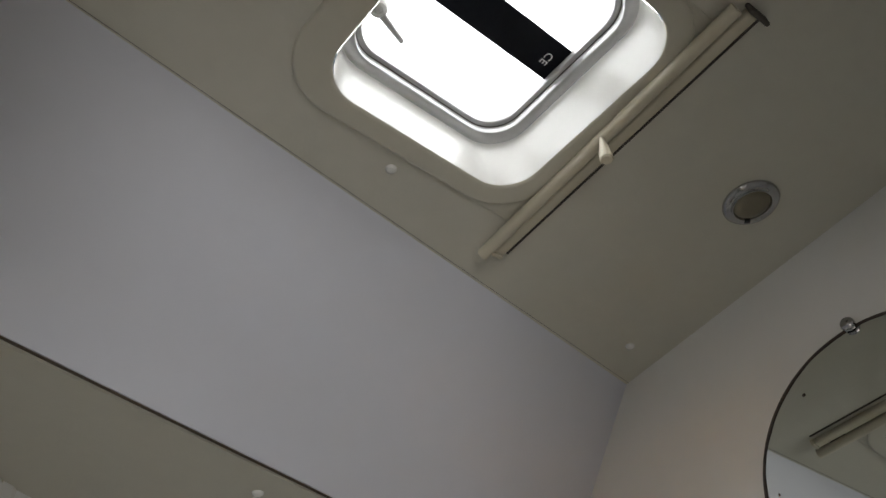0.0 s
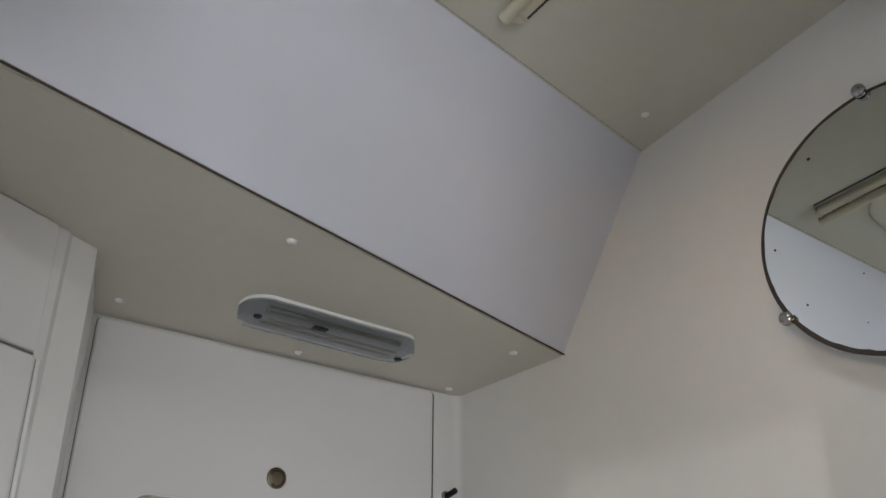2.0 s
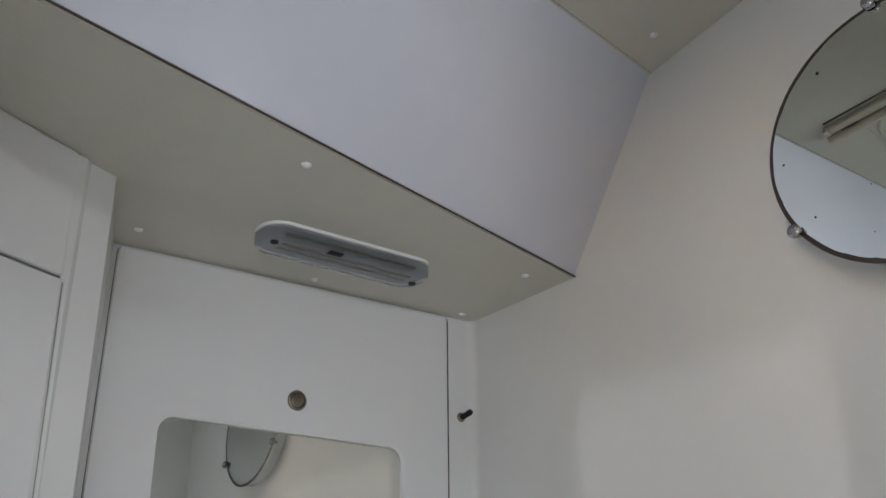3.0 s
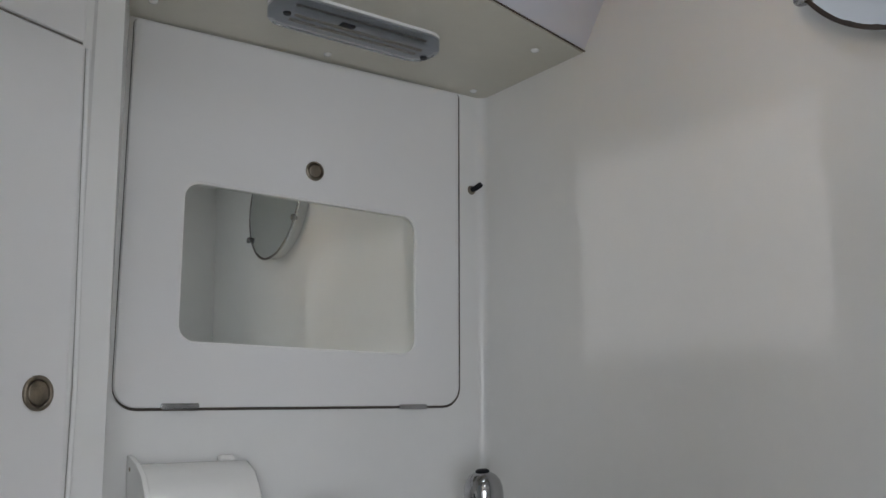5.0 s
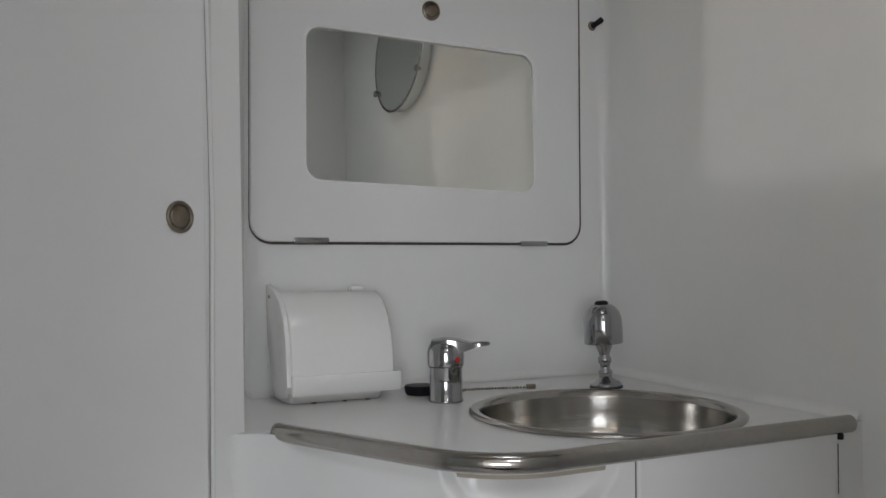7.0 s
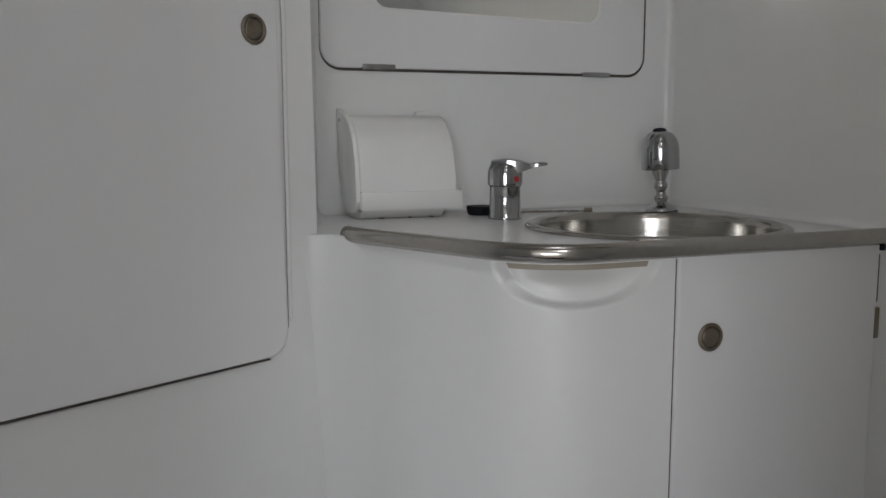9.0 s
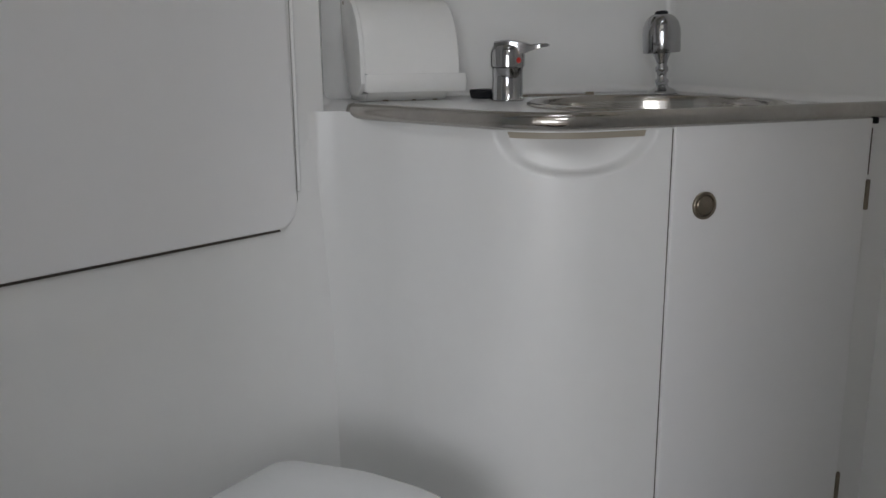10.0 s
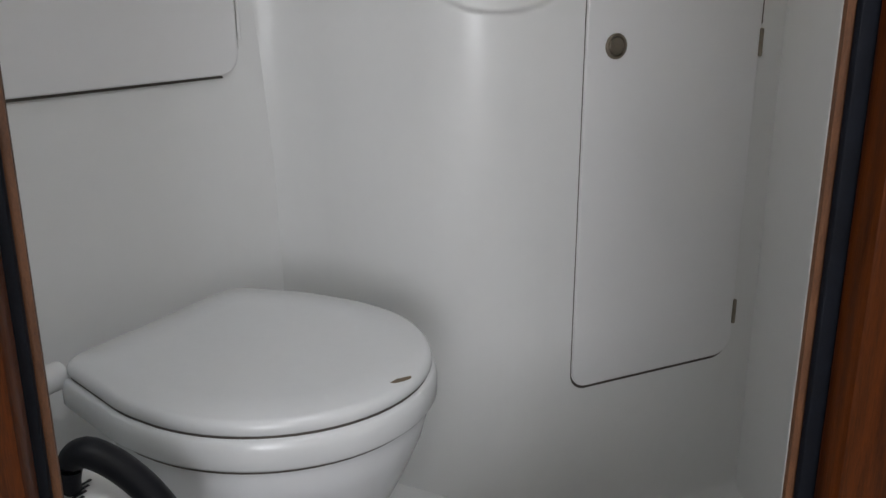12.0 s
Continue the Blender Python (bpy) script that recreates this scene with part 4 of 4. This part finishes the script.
# thin dark strip, colour for the shadow beyond the cassette
part("shadow_strip", box(-0.188, 0.19, -0.0045, -0.0020, 0.0, 0.0012, sm), GAP, blind, "dark strip painted as the shadow line")
part("slit", box(-0.172, -0.145, 0.0185, 0.0205, 0.004, 0.0095, sm, bevel=0.0008), BLACK, blind, "dark end slit")
part("end_cap", box(-0.194, -0.188, 0.003, 0.019, 0.0, 0.011, sm, bevel=0.002), BLIND, blind)
part("end_cap", box(0.188, 0.193, -0.007, 0.022, 0.0, 0.015, sm, bevel=0.002), GAP, blind)
p = ceil_pt(0.499, 0.457, 0.016)
part("pull", tube([p, p + Vector((0.001, 0.0, -0.014)), p + Vector((0.002, 0.0, -0.030)), p + Vector((0.002, 0.0, -0.032))], [0.002, 0.005, 0.0075, 0.006], 16), BLIND, blind, "small conical pull")
# ---------------- toilet ----------------
TU, TV = Vector((0.589, -0.808)).normalized(), Vector((0.808, 0.589)).normalized()


def tp(u, v, z):
    p = TU * u + TV * v
    return Vector((p.x, p.y, z))


TM = Matrix(((TV.x, TU.x, 0, 0), (TV.y, TU.y, 0, 0), (0, 0, 1, 0), (0, 0, 0, 1)))
RC = TU * -0.603 + TV * 0.4145


def lid_outline(grow=0.0, n=64):
    """A D-shaped seat outline: flat behind, round in front; local x across, y forwards."""
    w, cx = 0.161 + grow, 0.008
    half = n // 2
    out = [(cx + w * math.cos(math.pi * i / half), 0.160 + (0.171 + grow) * math.sin(math.pi * i / half)) for i in range(half + 1)]
    rear = fillet([(cx - w, 0.160), (cx - w + 0.0025, 0.115), (-0.114 - grow, -0.006 - grow), (0.141 + grow, -0.004 - grow), (cx + w - 0.0015, 0.10), (cx + w, 0.160)], [0.15, 0.025, 0.03, 0.12], 5)
    return out + [(p.x, p.y) for p in rear[1:-1]]


def bowl_outline(n=64):
    """The bowl is cut off behind, ahead of the hinge."""
    w, cx = 0.160, 0.008
    half = n // 2
    out = [(cx + w * math.cos(math.pi * i / half), 0.160 + 0.168 * math.sin(math.pi * i / half)) for i in range(half + 1)]
    rear = fillet([(cx - w, 0.160), (cx - w + 0.002, 0.125), (-0.128, 0.070), (0.140, 0.070), (cx + w - 0.002, 0.125), (cx + w, 0.160)], [0.10, 0.012, 0.02, 0.10], 5)
    return out + [(p.x, p.y) for p in rear[1:-1]]


def stacked(sections, mat_frame):
    """Joins outlines of equal length, given with their heights."""
    bm = bmesh.new()
    loops = [[bm.verts.new((x, y, z)) for x, y in o] for o, z in sections]
    for p, q in zip(loops, loops[1:]):
        n = len(p)
        for i in range(n):
            bm.faces.new((p[i], p[(i + 1) % n], q[(i + 1) % n], q[i]))
    bm.faces.new(loops[0][::-1])
    bm.faces.new(loops[-1])
    bm.transform(mat_frame)
    return bm


def scaled(o, k, cy=0.165):
    return [(x * k, cy + (y - cy) * k) for x, y in o]


tm = Matrix.Translation((RC.x, RC.y, 0)) @ TM
toilet = thing("toilet", (RC.x, RC.y, PLINTH_Z), "compact white marine toilet with its lid closed", "toilet")
o = lid_outline()
part("lid", stacked([(scaled(o, 0.985), 0.4562), (o, 0.4585), (o, 0.4640), (scaled(o, 0.988), 0.4690), (scaled(o, 0.96), 0.4715), (scaled(o, 0.7), 0.4722)], tm), LID, toilet, "smooth white closed lid", 60)
# dark sheet paints the shade between lid and seat
part("lid_gap_shade", stacked([(scaled(o, 0.987), 0.4538), (scaled(o, 0.987), 0.4563)], tm), GAP, toilet, "dark sheet standing in for the shade under the lid")
o2 = lid_outline(0.005)
ob = bowl_outline()
part("seat_ring", stacked([(scaled(o2, 0.988), 0.4245), (o2, 0.4275), (o2, 0.4440), (scaled(o2, 0.990), 0.4515), (scaled(o2, 0.975), 0.4540)], tm), LID, toilet, "white seat ring", 60)
# likewise, painted shade between seat and bowl
part("seat_gap_shade", stacked([(scaled(ob, 1.003), 0.4200), (scaled(ob, 1.003), 0.4247)], tm), GAP, toilet, "dark sheet standing in for the shade under the seat")
part("bowl", stacked([(scaled(ob, 0.58, 0.16), PLINTH_Z), (scaled(ob, 0.58, 0.16), PLINTH_Z + 0.03), (scaled(ob, 0.60, 0.16), 0.24), (scaled(ob, 0.72, 0.16), 0.30), (scaled(ob, 0.87, 0.16), 0.35), (scaled(ob, 0.955), 0.385), (scaled(ob, 0.985), 0.405), (scaled(ob, 0.992), 0.4206)], tm), CERAMIC, toilet, "glazed ceramic bowl", 70)
a, b = tp(-0.612, 0.205, 0.4540), tp(-0.612, 0.300, 0.4540)
part("hinge_bar", tube([a, b], 0.0145, 18), LID, toilet, "white rear hinge bar", 60)
part("lid_chip", plate([(-0.012, -0.003), (-0.003, -0.0042), (0.006, -0.001), (0.012, 0.0015), (0.009, 0.0042), (0.0, 0.0032), (-0.008, 0.001)], 0.0008, tm @ Matrix.Translation((0.003, 0.3220, 0.4722)) @ Matrix.Rotation(radians(14), 4, "Z")), STAIN, toilet, "brown chip in the lid")

# hand pump beside the bowl
pump = thing("toilet_pump", (-0.125, 0.435, PLINTH_Z), "white toilet pump with a black curved handle", "pump")
pm = Matrix.Translation((-0.118, 0.452, 0))
part("housing", lathe([(0, PLINTH_Z), (0.050, PLINTH_Z), (0.050, PLINTH_Z + 0.02), (0.036, PLINTH_Z + 0.03), (0.036, 0.415), (0.040, 0.420), (0.040, 0.444), (0.034, 0.452), (0, 0.454)], pm, 36), PLASTIC, pump, "white cylindrical housing", 50)
grip = [Vector(p) for p in ((-0.125, 0.428, 0.462), (-0.121, 0.426, 0.485), (-0.110, 0.420, 0.494), (-0.092, 0.415, 0.483), (-0.073, 0.408, 0.462), (-0.058, 0.400, 0.437), (-0.050, 0.396, 0.412))]
bend = []
for k in range(len(grip) - 1):
    p0, p1, p2, p3 = grip[max(k - 1, 0)], grip[k], grip[k + 1], grip[min(k + 2, len(grip) - 1)]
    for w in (0.0, 0.25, 0.5, 0.75):
        bend.append(0.5 * (2 * p1 + (p2 - p0) * w + (2 * p0 - 5 * p1 + 4 * p2 - p3) * w * w + (3 * p1 - p0 - 3 * p2 + p3) * w ** 3))
bend.append(grip[-1])
part("handle", tube(bend, [0.0085 + 0.0035 * min(1.0, k / 8) for k in range(len(bend))], 18), BLACK, pump, "black curved handle", 60)
part("rod", tube([(-0.122, 0.440, 0.45), (-0.122, 0.428, 0.475)], 0.007, 14), BLACK, pump, "black pump rod")
for k in range(4):
    part("marking", box(-0.012 + 0.002 * k, 0.010 - 0.003 * k, -0.0012, 0.0012, 0.0, 0.0006, pm @ Matrix.Translation((0.002, -0.010 - 0.006 * k, 0.4545)) @ Matrix.Rotation(radians(35), 4, "Z")), BLACK, pump, "black printed bar")
